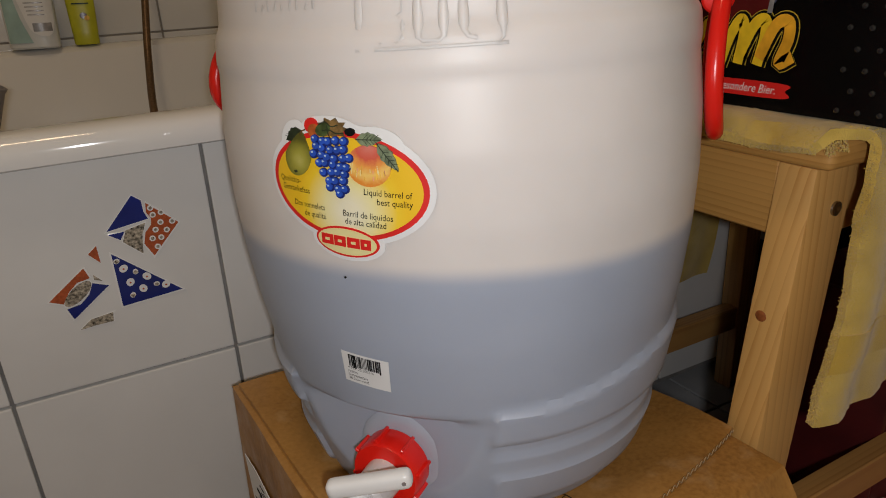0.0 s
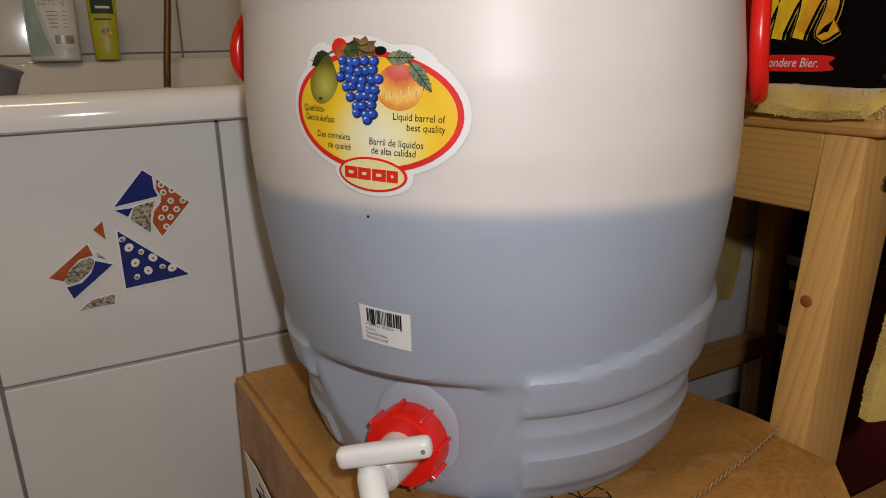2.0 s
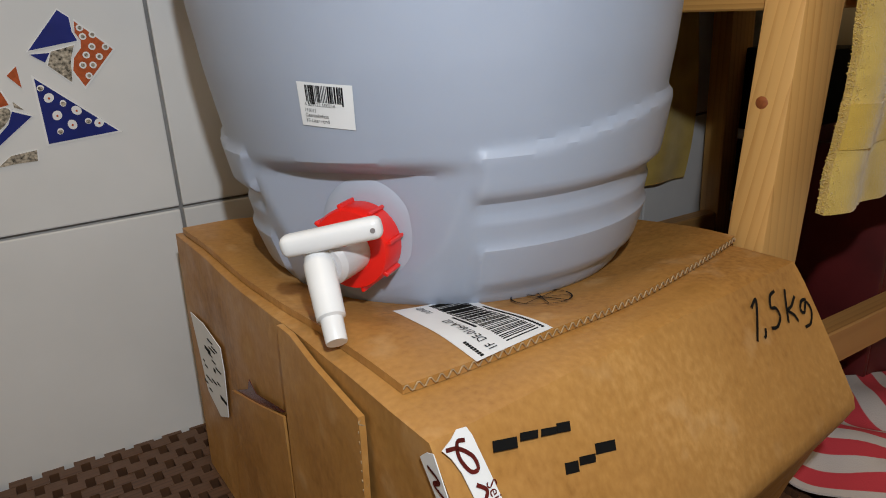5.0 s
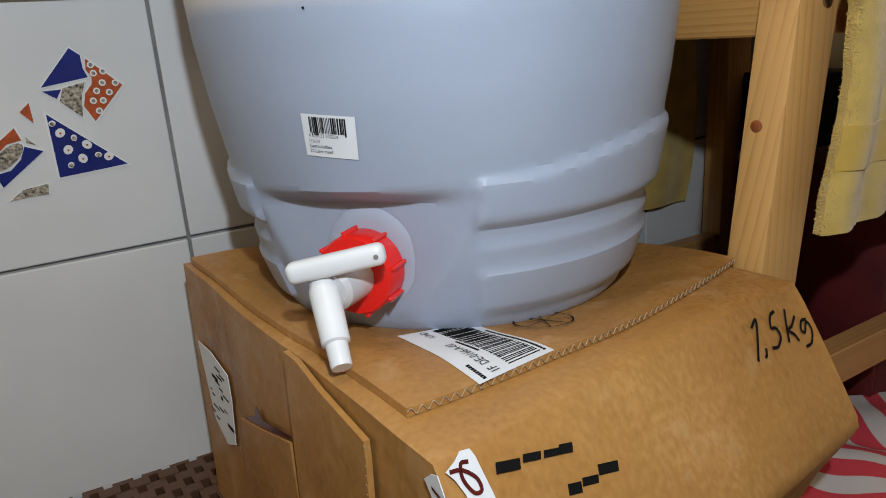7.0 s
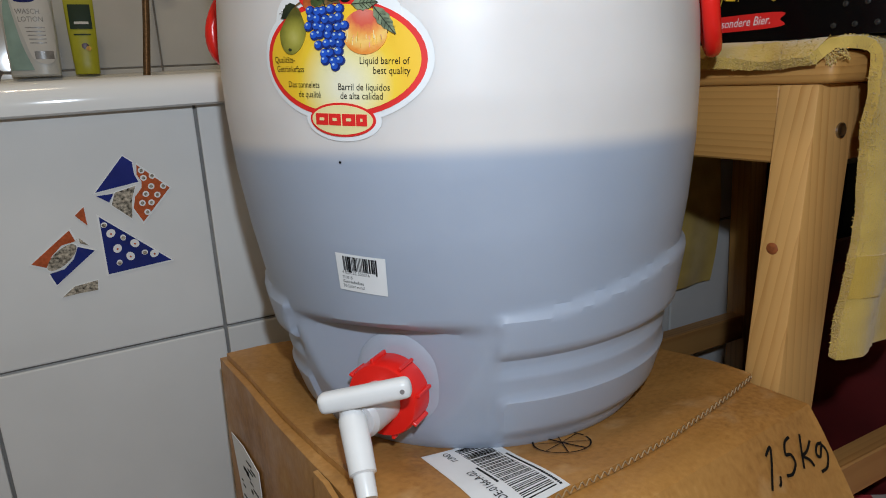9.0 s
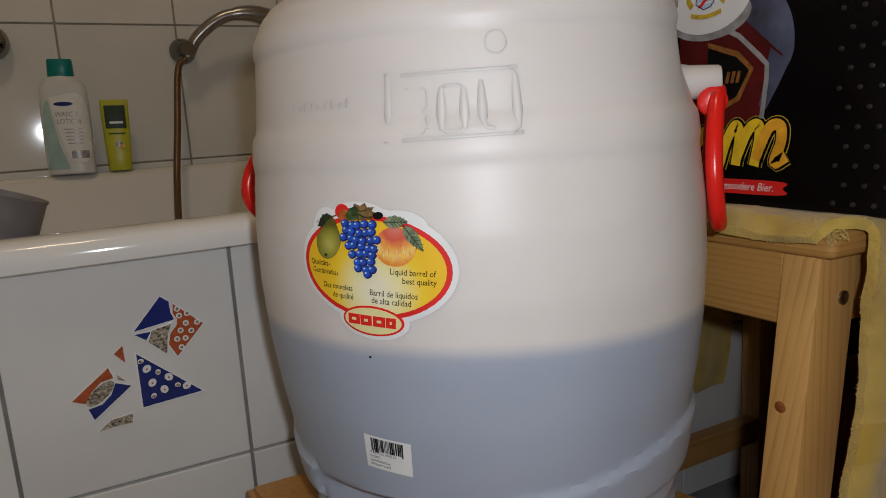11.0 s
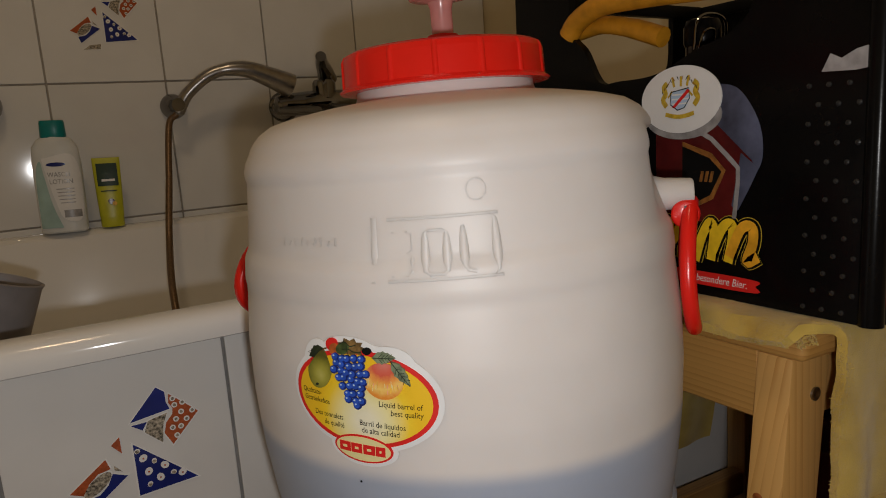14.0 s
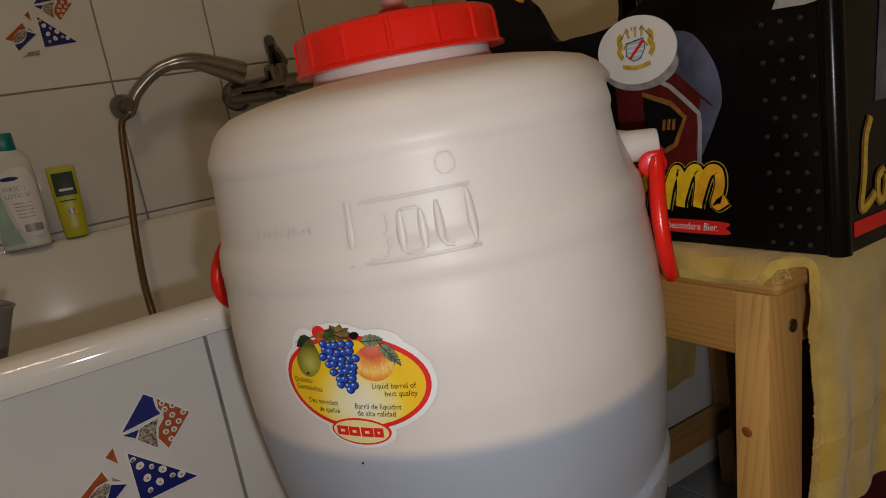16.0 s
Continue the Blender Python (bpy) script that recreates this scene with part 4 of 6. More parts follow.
part("airlock", lathe([(0.0085, 0.508), (0.0085, 0.533), (0.010, 0.538), (0.024, 0.541), (0.027, 0.545), (0.027, 0.580), (0.025, 0.583)], 40, m=AIR), M["pink"], drum, "pink translucent plastic airlock")

# handles: a white lug, a red oval ring and its pin
for phi, swing, tall, out in ((76, 4, 1.0, -0.002), (-112, 42, 0.70, 0.004)):
    turn = Matrix.Rotation(radians(phi), 4, "Z")
    lug = lathe([(0.020, -0.140), (0.0150, -0.150), (0.0122, -0.160), (0.0108, -0.1795), (0.0098, -0.1810)][::-1], 24, m=Matrix(((1, 0, 0, 0), (0, 0, 1, 0), (0, 1, 0, 0.3495), (0, 0, 0, 1))))
    part("lug", lug, M["drum"], drum).matrix_local = turn
    pts = []
    for k in range(40):
        a = 2 * math.pi * k / 40
        pts.append((0.030 * math.cos(a) * (1 - 0.25 * math.sin(a)), -0.1770 - 0.004 * math.sin(a) ** 2, 0.2950 + 0.0475 * tall * math.sin(a)))
    ring = part("handle", tube(pts, 0.0058, 12, closed=True), M["red"], drum, "red oval ring handle")
    ring.matrix_local = turn @ Matrix.Translation((0, -0.177 - out, 0)) @ Matrix.Rotation(radians(-swing), 4, "Z") @ Matrix.Translation((0, 0.177, 0))
    eye = lathe([(0.0092, 0), (0.0102, 0.001), (0.0102, 0.007), (0.0090, 0.0085), (0.0060, 0.0092), (0.0010, 0.0094)], 28, m=Matrix.Translation((-0.0045, -0.177, 0.2950 + 0.040 * tall)) @ pose(0, 0, 0, 0, -90, 0))
    part("pin", eye, M["red"], ring)
    # no groove in the pin: a darker red bar gives the slot's shade
    part("slot", block((-0.0146, -0.1782, 0.2885 + 0.040 * tall), (-0.0132, -0.1762, 0.3015 + 0.040 * tall), 0.0004, 1), M["dark_red"], ring)

# tap: milky flange, red nut, clear body, white spout and lever
def tap_frame(phi, h, out):
    return Matrix.Rotation(radians(phi), 4, "Z") @ Matrix(((1, 0, 0, 0), (0, 0, -1, -out), (0, 1, 0, h), (0, 0, 0, 1)))


tap_turn = tap_frame(-23.5, 0.0565, 0.133)
part("flange", lathe([(0.0335, -0.003), (0.0320, 0.001), (0.0290, 0.0030), (0.022, 0.0034)], 56, m=tap_turn), M["wet"], drum, "raised milky ring round the tap")
nut_turn = tap_frame(-25.0, 0.0505, 0.133)
nut = part("nut", lathe([(0.0225, 0.003), (0.0242, 0.004), (0.0242, 0.020), (0.0230, 0.0225), (0.0150, 0.0225)], 48, m=nut_turn), M["red"], drum, "red plastic nut")
for k in range(8):
    part("rib", block((-0.0011, 0.0235, 0.004), (0.0011, 0.0266, 0.021), 0.0004, 1, m=nut_turn @ Matrix.Rotation(2 * math.pi * k / 8 + 0.2, 4, "Z")), M["red"], nut)
part("tap_body", lathe([(0.0135, 0.018), (0.0130, 0.038), (0.0125, 0.046), (0.0100, 0.049)], 32, m=nut_turn), M["milky"], drum, "clear plastic tap body")
lever_base = Matrix.Rotation(radians(-23.5), 4, "Z") @ Matrix.Translation((-0.0045, -0.133 - 0.052, 0.0509))
SPOUT_TOP, SPOUT_TIP = Vector((-0.0799, -0.1677, 0.0525)), Vector((-0.0711, -0.1998, 0.0209))
spout_turn = Matrix.Translation(SPOUT_TOP) @ (SPOUT_TOP - SPOUT_TIP).to_track_quat("Z", "Y").to_matrix().to_4x4()
SPOUT_LONG = (SPOUT_TOP - SPOUT_TIP).length
spout = part("spout", lathe([(0.0044, -SPOUT_LONG), (0.0054, -SPOUT_LONG), (0.0057, 0.001 - SPOUT_LONG), (0.0060, 0.013 - SPOUT_LONG), (0.0077, 0.014 - SPOUT_LONG), (0.0084, -0.002), (0.0081, 0.001), (0.0072, 0.003), (0.0070, 0.012)], 32, m=spout_turn), M["white_plastic"], drum, "white plastic spout")
lever_turn = lever_base @ pose(0, 0, 0, 0, -9, 20)
lever = part("lever", block((-0.0185, -0.0062, 0.0095), (0.0365, 0.0052, 0.0215), 0.0052, 4, m=lever_turn), M["white_plastic"], drum, "white plastic lever")
# a grey disc on the face stands for the shaded inside of a small hole
part("hole", lathe([(0.0014, 0), (0.0014, 0.0004)], 12, m=lever_turn @ Matrix.Translation((0.0318, -0.0061, 0.0155)) @ pose(0, 0, 0, 90)), M["grey"], lever)


# stickers on the drum
def on_drum(u, v, w):
    """u in degrees round the drum, v the height on it."""
    return drum_point(u, v, 0.0004 + w)


def drum_m(cu, cv):
    """u, v in metres from the point (cu degrees, cv)."""
    return lambda u, v, w: drum_point(cu + math.degrees(u / 0.169), cv + v, 0.0004 + w)


bar_place = drum_m(-25.6, 0.1325)
bar_turn = -0.095


def turned(place, turn):
    c, s_ = math.cos(turn), math.sin(turn)
    return lambda u, v, w: place(u * c - v * s_, u * s_ + v * c, w)


bar_on = turned(bar_place, bar_turn)
sticker = part("price_sticker", sheet(rect(-0.0172, -0.0118, 0.0172, 0.0118), bar_on, 0.0003, cut=0.004), M["paper"], drum, "white sticker with a bar code and small print")
rng = random.Random(7)
bm = bmesh.new()
u = -0.0120
while u < 0.0120:
    w = rng.choice((0.0003, 0.0003, 0.0006, 0.0009))
    sheet(rect(u, 0.0015 - (0.0012 if rng.random() < 0.1 else 0), u + w, 0.0104), bar_on, 0.0006, bm)
    u += w + rng.choice((0.0003, 0.0004, 0.0007))
part("bar_code", bm, M["ink"], sticker)
bm = text_bm("4 023122 500216", 0.0028, bar_on, -0.0135, -0.0008)
text_bm("Getränkefass", 0.0029, bar_on, -0.0140, -0.0068, bm=bm)
text_bm("30 Liter rund", 0.0029, bar_on, -0.0140, -0.0096, bm=bm)
text_bm("710015", 0.0026, bar_on, -0.0140, -0.0040, bm=bm)
part("print", bm, M["ink"], sticker)

# oval fruit sticker
fruit_place = drum_m(-23.5, 0.2508)
lab_on = turned(lambda u, v, w: fruit_place(u, v * 0.945, w), -0.085)
fruit = part("fruit_sticker", sheet(oval(-0.0006, 0.0035, 0.0523, 0.0360, 48), lab_on, 0.0003, cut=0.004), M["paper"], drum, "oval yellow and red sticker with painted fruit")
for cu, cv, ru, rv in ((-0.0325, 0.0250, 0.0105, 0.0128), (-0.0090, 0.0345, 0.0190, 0.0082), (0.0170, 0.0275, 0.0175, 0.0115), (0.0007, -0.0304, 0.0232, 0.0124)):
    part("border", sheet(oval(cu, cv, ru, rv, 28), lab_on, 0.0005, cut=0.004), M["paper"], fruit)
part("red_oval", sheet(oval(-0.0008, 0.0030, 0.0490, 0.0322, 48), lab_on, 0.0008, cut=0.004), M["red_ink"], fruit)
part("yellow_field", sheet(oval(-0.0008, 0.0030, 0.0458, 0.0292, 48), lab_on, 0.0011, cut=0.004), M["label_yellow"], fruit)


def leaf_shape(u0, v0, u1, v1, width, n=9):
    """A pointed leaf from its stalk to its tip."""
    run = Vector((u1 - u0, v1 - v0))
    side = Vector((-run.y, run.x)).normalized()
    rim = [(k / n, width * math.sin(math.pi * (k / n) ** 0.8) * (1 + 0.10 * (-1) ** k)) for k in range(n + 1)]
    pts = [Vector((u0, v0)) + run * t + side * w for t, w in rim] + [Vector((u0, v0)) + run * t - side * w for t, w in rim[-2:0:-1]]
    return [(q.x, q.y) for q in pts]


def painted_leaf(u0, v0, u1, v1, width, ink, level):
    ob = part("leaf", sheet(leaf_shape(u0, v0, u1, v1, width), lab_on, level, cut=0.004), M[ink], fruit)
    part("rib", stroke_sheet([(u0, v0), ((u0 + u1) / 2, (v0 + v1) / 2), (u1, v1)], 0.0005, lab_on, level + 0.0003), M["leaf_dark"], ob)
    for k in range(2, 6):
        c = Vector((u0, v0)).lerp(Vector((u1, v1)), k / 7)
        d = (Vector((u1, v1)) - Vector((u0, v0))).normalized()
        for sgn in (-1, 1):
            e = c + d * width * 0.7 + Vector((-d.y, d.x)) * sgn * width * 0.75
            part("rib", stroke_sheet([tuple(c), tuple(e)], 0.0003, lab_on, level + 0.0003), M["leaf_dark"], ob)


painted_leaf(-0.0278, 0.0325, -0.0382, 0.0255, 0.0040, "leaf_dark", 0.0014)
part("cherry", sheet(oval(-0.0205, 0.0362, 0.0046, 0.0044, 18), lab_on, 0.0014), M["red_ink"], fruit)
part("cherry", sheet(oval(-0.0182, 0.0335, 0.0042, 0.0040, 18), lab_on, 0.0016), M["rosehip"], fruit)
part("vine_leaf", sheet([(-0.0068 + (0.0085 + 0.0016 * (-1) ** k) * math.cos(a), 0.0362 + (0.0050 + 0.0010 * (-1) ** k) * math.sin(a)) for k, a in enumerate(2 * math.pi * j / 18 for j in range(18))], lab_on, 0.0015, cut=0.004), M["vine"], fruit)
part("vine_leaf", sheet(oval(-0.0125, 0.0350, 0.0050, 0.0036, 16, 0.5), lab_on, 0.0017), M["leaf"], fruit)
part("berry", sheet(oval(0.0040, 0.0352, 0.0030, 0.0022, 14), lab_on, 0.0018), M["ink"], fruit)
for pts in ([(-0.0150, 0.0372), (-0.0110, 0.0395), (-0.0070, 0.0372), (-0.0030, 0.0385)], [(-0.0125, 0.0345), (-0.0080, 0.0352), (-0.0040, 0.0338), (0.0010, 0.0345)], [(-0.0095, 0.0380), (-0.0090, 0.0340), (-0.0075, 0.0310)]):
    path = [(q.x, q.y) for q in smooth_path([(a, b, 0) for a, b in pts], 4)]
    part("twig", stroke_sheet(path, 0.0007, lab_on, 0.0020), M["leaf_dark"], fruit)


def pear_shape(scale, du=0.0, dv=0.0):
    return [(u * scale * (1 - 0.52 * max(0.0, v / 0.0128)) - 0.0292 + 0.13 * v + du, v * scale + 0.0185 + dv) for u, v in oval(0, 0, 0.0092, 0.0130, 32)]


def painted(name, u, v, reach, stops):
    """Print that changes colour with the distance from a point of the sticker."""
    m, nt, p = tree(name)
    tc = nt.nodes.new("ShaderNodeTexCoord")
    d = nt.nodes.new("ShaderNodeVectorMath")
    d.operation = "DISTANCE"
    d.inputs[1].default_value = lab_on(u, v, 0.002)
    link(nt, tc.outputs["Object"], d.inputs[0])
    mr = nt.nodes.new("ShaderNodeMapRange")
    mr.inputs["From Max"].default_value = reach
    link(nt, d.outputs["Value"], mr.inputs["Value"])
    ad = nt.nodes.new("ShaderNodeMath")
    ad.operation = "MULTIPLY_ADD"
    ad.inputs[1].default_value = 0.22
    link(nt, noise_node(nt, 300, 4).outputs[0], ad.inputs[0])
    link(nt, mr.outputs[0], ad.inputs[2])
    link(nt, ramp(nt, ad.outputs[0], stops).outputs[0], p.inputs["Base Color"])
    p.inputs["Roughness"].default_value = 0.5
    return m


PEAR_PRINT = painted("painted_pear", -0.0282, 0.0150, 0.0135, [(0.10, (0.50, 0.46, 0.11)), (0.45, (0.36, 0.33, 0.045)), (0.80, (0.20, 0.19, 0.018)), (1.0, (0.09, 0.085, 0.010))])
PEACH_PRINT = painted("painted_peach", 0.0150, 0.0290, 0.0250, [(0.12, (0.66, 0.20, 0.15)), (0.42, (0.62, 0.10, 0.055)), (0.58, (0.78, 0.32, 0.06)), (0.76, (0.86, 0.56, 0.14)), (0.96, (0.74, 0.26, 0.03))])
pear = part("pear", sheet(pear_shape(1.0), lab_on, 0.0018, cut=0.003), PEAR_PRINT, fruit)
part("pear_eye", sheet(oval(-0.0310, 0.0082, 0.0010, 0.0008, 10), lab_on, 0.0024), M["leaf_dark"], pear)
part("pear_stalk", stroke_sheet([(-0.0275, 0.0300), (-0.0262, 0.0325), (-0.0235, 0.0338)], 0.0009, lab_on, 0.0022), M["twig"], fruit)
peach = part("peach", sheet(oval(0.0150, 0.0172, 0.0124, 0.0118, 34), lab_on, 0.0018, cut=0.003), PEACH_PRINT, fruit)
rng = random.Random(31)
for k in range(22):
    u = 0.0150 + rng.uniform(-0.0105, 0.0105)
    v = 0.0172 - 0.0098 * math.sqrt(max(0.05, 1 - ((u - 0.0150) / 0.0124) ** 2)) * rng.uniform(0.3, 0.85)
    part("peach_streak", stroke_sheet([(u, v), (u + (u - 0.0150) * -0.05, v + rng.uniform(0.002, 0.005))], 0.0004, lab_on, 0.0021), M[rng.choice(("peach_low", "peach_pale", "lightyellow"))], peach)
painted_leaf(0.0080, 0.0318, 0.0222, 0.0326, 0.0036, "leaf_grey", 0.0023)
painted_leaf(0.0200, 0.0305, 0.0318, 0.0160, 0.0034, "leaf_grey", 0.0025)
for row, (v, count) in enumerate(((0.0290, 5), (0.0246, 5), (0.0200, 6), (0.0156, 5), (0.0110, 4), (0.0066, 3), (0.0024, 3), (-0.0014, 1))):
    for k in range(count):
        u = -0.0085 + 0.0009 * row + (k - (count - 1) / 2) * 0.0044 + 0.0006 * math.sin(3 * row + 2 * k)
        h = v + 0.0007 * math.sin(5 * k + row)
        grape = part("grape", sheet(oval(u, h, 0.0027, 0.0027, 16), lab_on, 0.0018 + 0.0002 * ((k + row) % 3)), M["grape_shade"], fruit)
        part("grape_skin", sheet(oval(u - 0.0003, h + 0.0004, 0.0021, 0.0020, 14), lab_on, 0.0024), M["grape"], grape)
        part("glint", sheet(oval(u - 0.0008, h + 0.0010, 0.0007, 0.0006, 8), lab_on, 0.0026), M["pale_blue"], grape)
bm = text_bm("Qualitäts-", 0.0051, lab_on, -0.0438, 0.0010, thick=0.0016, squeeze=0.76)
text_bm("Getränkefass", 0.0051, lab_on, -0.0425, -0.0042, thick=0.0016, squeeze=0.76, bm=bm)
text_bm("Des tonnelets", 0.0051, lab_on, -0.0120, -0.0128, "RIGHT", thick=0.0016, squeeze=0.76, bm=bm)
text_bm("de qualité", 0.0051, lab_on, -0.0114, -0.0182, "RIGHT", thick=0.0016, squeeze=0.76, bm=bm)
text_bm("Liquid barrel of", 0.0054, lab_on, 0.0389, 0.0004, "RIGHT", thick=0.0016, squeeze=0.80, bm=bm)
text_bm("best quality", 0.0054, lab_on, 0.0395, -0.0048, "RIGHT", thick=0.0016, squeeze=0.80, bm=bm)
text_bm("Barril de líquidos", 0.0054, lab_on, -0.0007, -0.0138, thick=0.0016, squeeze=0.80, bm=bm)
text_bm("de alta calidad", 0.0054, lab_on, 0.0006, -0.0186, thick=0.0016, squeeze=0.80, bm=bm)
part("print", bm, M["ink"], fruit)
part("badge_rim", sheet(oval(0.0007, -0.0304, 0.0200, 0.0096, 36), lab_on, 0.0014, cut=0.004), M["red_ink"], fruit)
part("badge", sheet(oval(0.0007, -0.0304, 0.0186, 0.0083, 36), lab_on, 0.0016, cut=0.004), M["lightyellow"], fruit)
# bold open shapes stand in for the maker's lettering
for k, w in enumerate((0.0078, 0.0074, 0.0078, 0.0062)):
    u = -0.0152 + 0.0083 * k
    part("badge_bar", sheet([(u, -0.0336), (u + w, -0.0336), (u + w, -0.0270), (u, -0.0270)], lab_on, 0.0019, cut=0.004), M["red_ink"], fruit)
    part("badge_slot", sheet([(u + 0.0026, -0.0310), (u + w - 0.0024, -0.0310), (u + w - 0.0024, -0.0294), (u + 0.0026, -0.0294)], lab_on, 0.0022), M["lightyellow"], fruit)


# raised volume mark and mould marks
def ridge(points, radius=0.0032, proud=0.00017):
    return tube([drum_point(u, v, proud - radius) for u, v in points], radius, 24)


FR0, FR1, FV0, FV1 = -17.0, 7.2, 0.3240, 0.3595
part("mark_frame", ridge([(FR0 + 1.5, FV1), *[(u, FV1) for u in range(-14, 9, 2)], (FR1 - 1, FV1), (FR1, FV1 - 0.003), (FR1, FV0 + 0.003), (FR1 - 1, FV0), *[(u, FV0) for u in range(8, -15, -2)], (FR0 + 1.5, FV0)]), M["drum"], drum)
part("mark_figure", ridge([(-6.8, 0.3520), (-3.9, 0.3520), (-3.1, 0.3505), (-3.1, 0.3285), (-3.9, 0.3270), (-6.8, 0.3270), (-7.6, 0.3285), (-7.6, 0.3505), (-6.8, 0.3520)]), M["drum"], drum)
part("mark_figure", ridge([(-14.6, 0.3520), (-11.2, 0.3520), (-10.4, 0.3505), (-10.4, 0.3415), (-11.5, 0.3395), (-10.4, 0.3375), (-10.4, 0.3285), (-11.2, 0.3270), (-14.6, 0.3270)], 0.0026, 0.00004), M["drum"], drum)
part("mark_figure", ridge([(0.4, 0.3535), (0.4, 0.3310), (1.0, 0.3280), (2.6, 0.3270)]), M["drum"], drum)
part("mould_line", ridge([(-18.4, 0.361), (-18.5, 0.350), (-18.6, 0.336), (-18.7, 0.322)], 0.0050, 0.0003), M["drum"], drum)
for k in range(9):
    part("mould_mark", ridge([(-44 + 2.0 * k, 0.345), (-44 + 2.0 * k + 0.5 * (k % 2), 0.350 - 0.002 * (k % 3 == 1))], 0.0030, 0.00011), M["drum"], drum)
part("sprue_mark", ridge([(3.8 + 2.1 * math.cos(a / 3), 0.3735 + 0.0062 * math.sin(a / 3)) for a in range(20)], 0.0020, 0.00004), M["drum"], drum)
part("speck", sheet(oval(-25.9, 0.1990, 0.25, 0.0007, 10), on_drum, 0.0004), M["ink"], drum)

# ---- the stool with its towel ----
SX0, SX1, SY0, SY1 = 0.2335, 0.640, -0.147, 0.190
stool = thing("wooden_stool", "light lacquered pine stool with square legs", "stool")
part("seat", block((SX0 - 0.005, SY0 - 0.012, 0.465), (SX1 + 0.008, SY1 + 0.010, 0.487), 0.008, 4), M["pine_y"], stool)
for x0, y0 in ((SX0, SY0), (SX0, SY1 - 0.038), (SX1 - 0.048, SY0), (SX1 - 0.048, SY1 - 0.038)):
    bm = block((x0, y0 if y0 < 0 else y0 + 0.008, 0.0), (x0 + 0.048, y0 + (0.030 if y0 < 0 else 0.038), 0.465), 0.0025, 2)
    spread = -0.088 if x0 == SX0 else 0.03
    for v in bm.verts:
        v.co.x += spread * (0.465 - v.co.z)
    leg = part("leg", bm, M["pine"], stool)
    if (x0, y0) == (SX0, SY0):
        part("bolt", lathe([(0.0055, 0), (0.0055, 0.0016), (0.004, 0.0022), (0.0022, 0.0010)], 20, m=Matrix.Translation((0.262, SY0 - 0.0001, 0.432)) @ pose(0, 0, 0, 90)), M["chrome_dull"], leg, "steel hexagon bolt")
        part("knot", lathe([(0.0048, 0), (0.0040, 0.0004), (0.0008, 0.0005)], 18, m=Matrix.Translation((SX0 - 0.0103, -0.1275, 0.348)) @ pose(0, 0, 0, 0, -90)), M["knot"], leg, "dark knot in the wood")
part("apron", block((SX0 + 0.001, SY0 + 0.030, 0.409), (SX0 + 0.024, SY1 - 0.038, 0.465), 0.0015, 1), M["pine_y"], stool)
part("apron", block((SX1 - 0.024, SY0 + 0.030, 0.409), (SX1 - 0.004, SY1 - 0.038, 0.465), 0.0015, 1), M["pine_y"], stool)
part("apron", block((SX0 + 0.048, SY0 + 0.006, 0.409), (SX1 - 0.048, SY0 + 0.026, 0.465), 0.0015, 1), M["pine_x"], stool)
part("apron", block((SX0 + 0.048, SY1 - 0.026, 0.409), (SX1 - 0.048, SY1 - 0.006, 0.465), 0.0015, 1), M["pine_x"], stool)
for y0 in (SY0 + 0.008, SY1 - 0.030):
    part("stretcher", block((SX0 + 0.015, y0, 0.105), (SX1 - 0.040, y0 + 0.022, 0.140), 0.0015, 1), M["pine_x"], stool)

towel = thing("towel", "yellow terry towel hung over the stool", "towel")


def towel_point(a, b):
    """a runs across the stool from its near end, b down from the back of the seat over the front edge."""
    run = 0.185 - 0.560 * b
    edge = -0.161
    d = max(0.0, edge - run)
    start = 0.2160 + 0.0355 * smoothstep(-0.150, edge - 0.012, run) - 0.020 * smoothstep(0.02, 0.21, d) + 0.0035 * math.sin(b * 23 + 0.6)
    x = start + (0.640 - start) * a
    if run >= edge:
        p = Vector((x, run, 0.4875 + 0.0015 * math.sin(b * 31) * (1 - a) ** 10 - 0.011 * smoothstep(0.230, 0.216, x)))
    else:
        turn = min(d / 0.012, math.pi / 2)
        p = Vector((x, edge - 0.008 * math.sin(turn), 0.4875 - 0.008 * (1 - math.cos(turn)) - max(0, d - 0.0126)))
    k = smoothstep(0.0, 0.15, d)
    p.y -= k * (0.004 + 0.007 * math.sin(a * 17 + 1.0) * min(1, a * 5)) + 0.004 * k * math.sin(a * 41)
    p.x += 0.003 * noise.noise((b * 30, 1, 2)) * (1 - a) ** 2
    return p


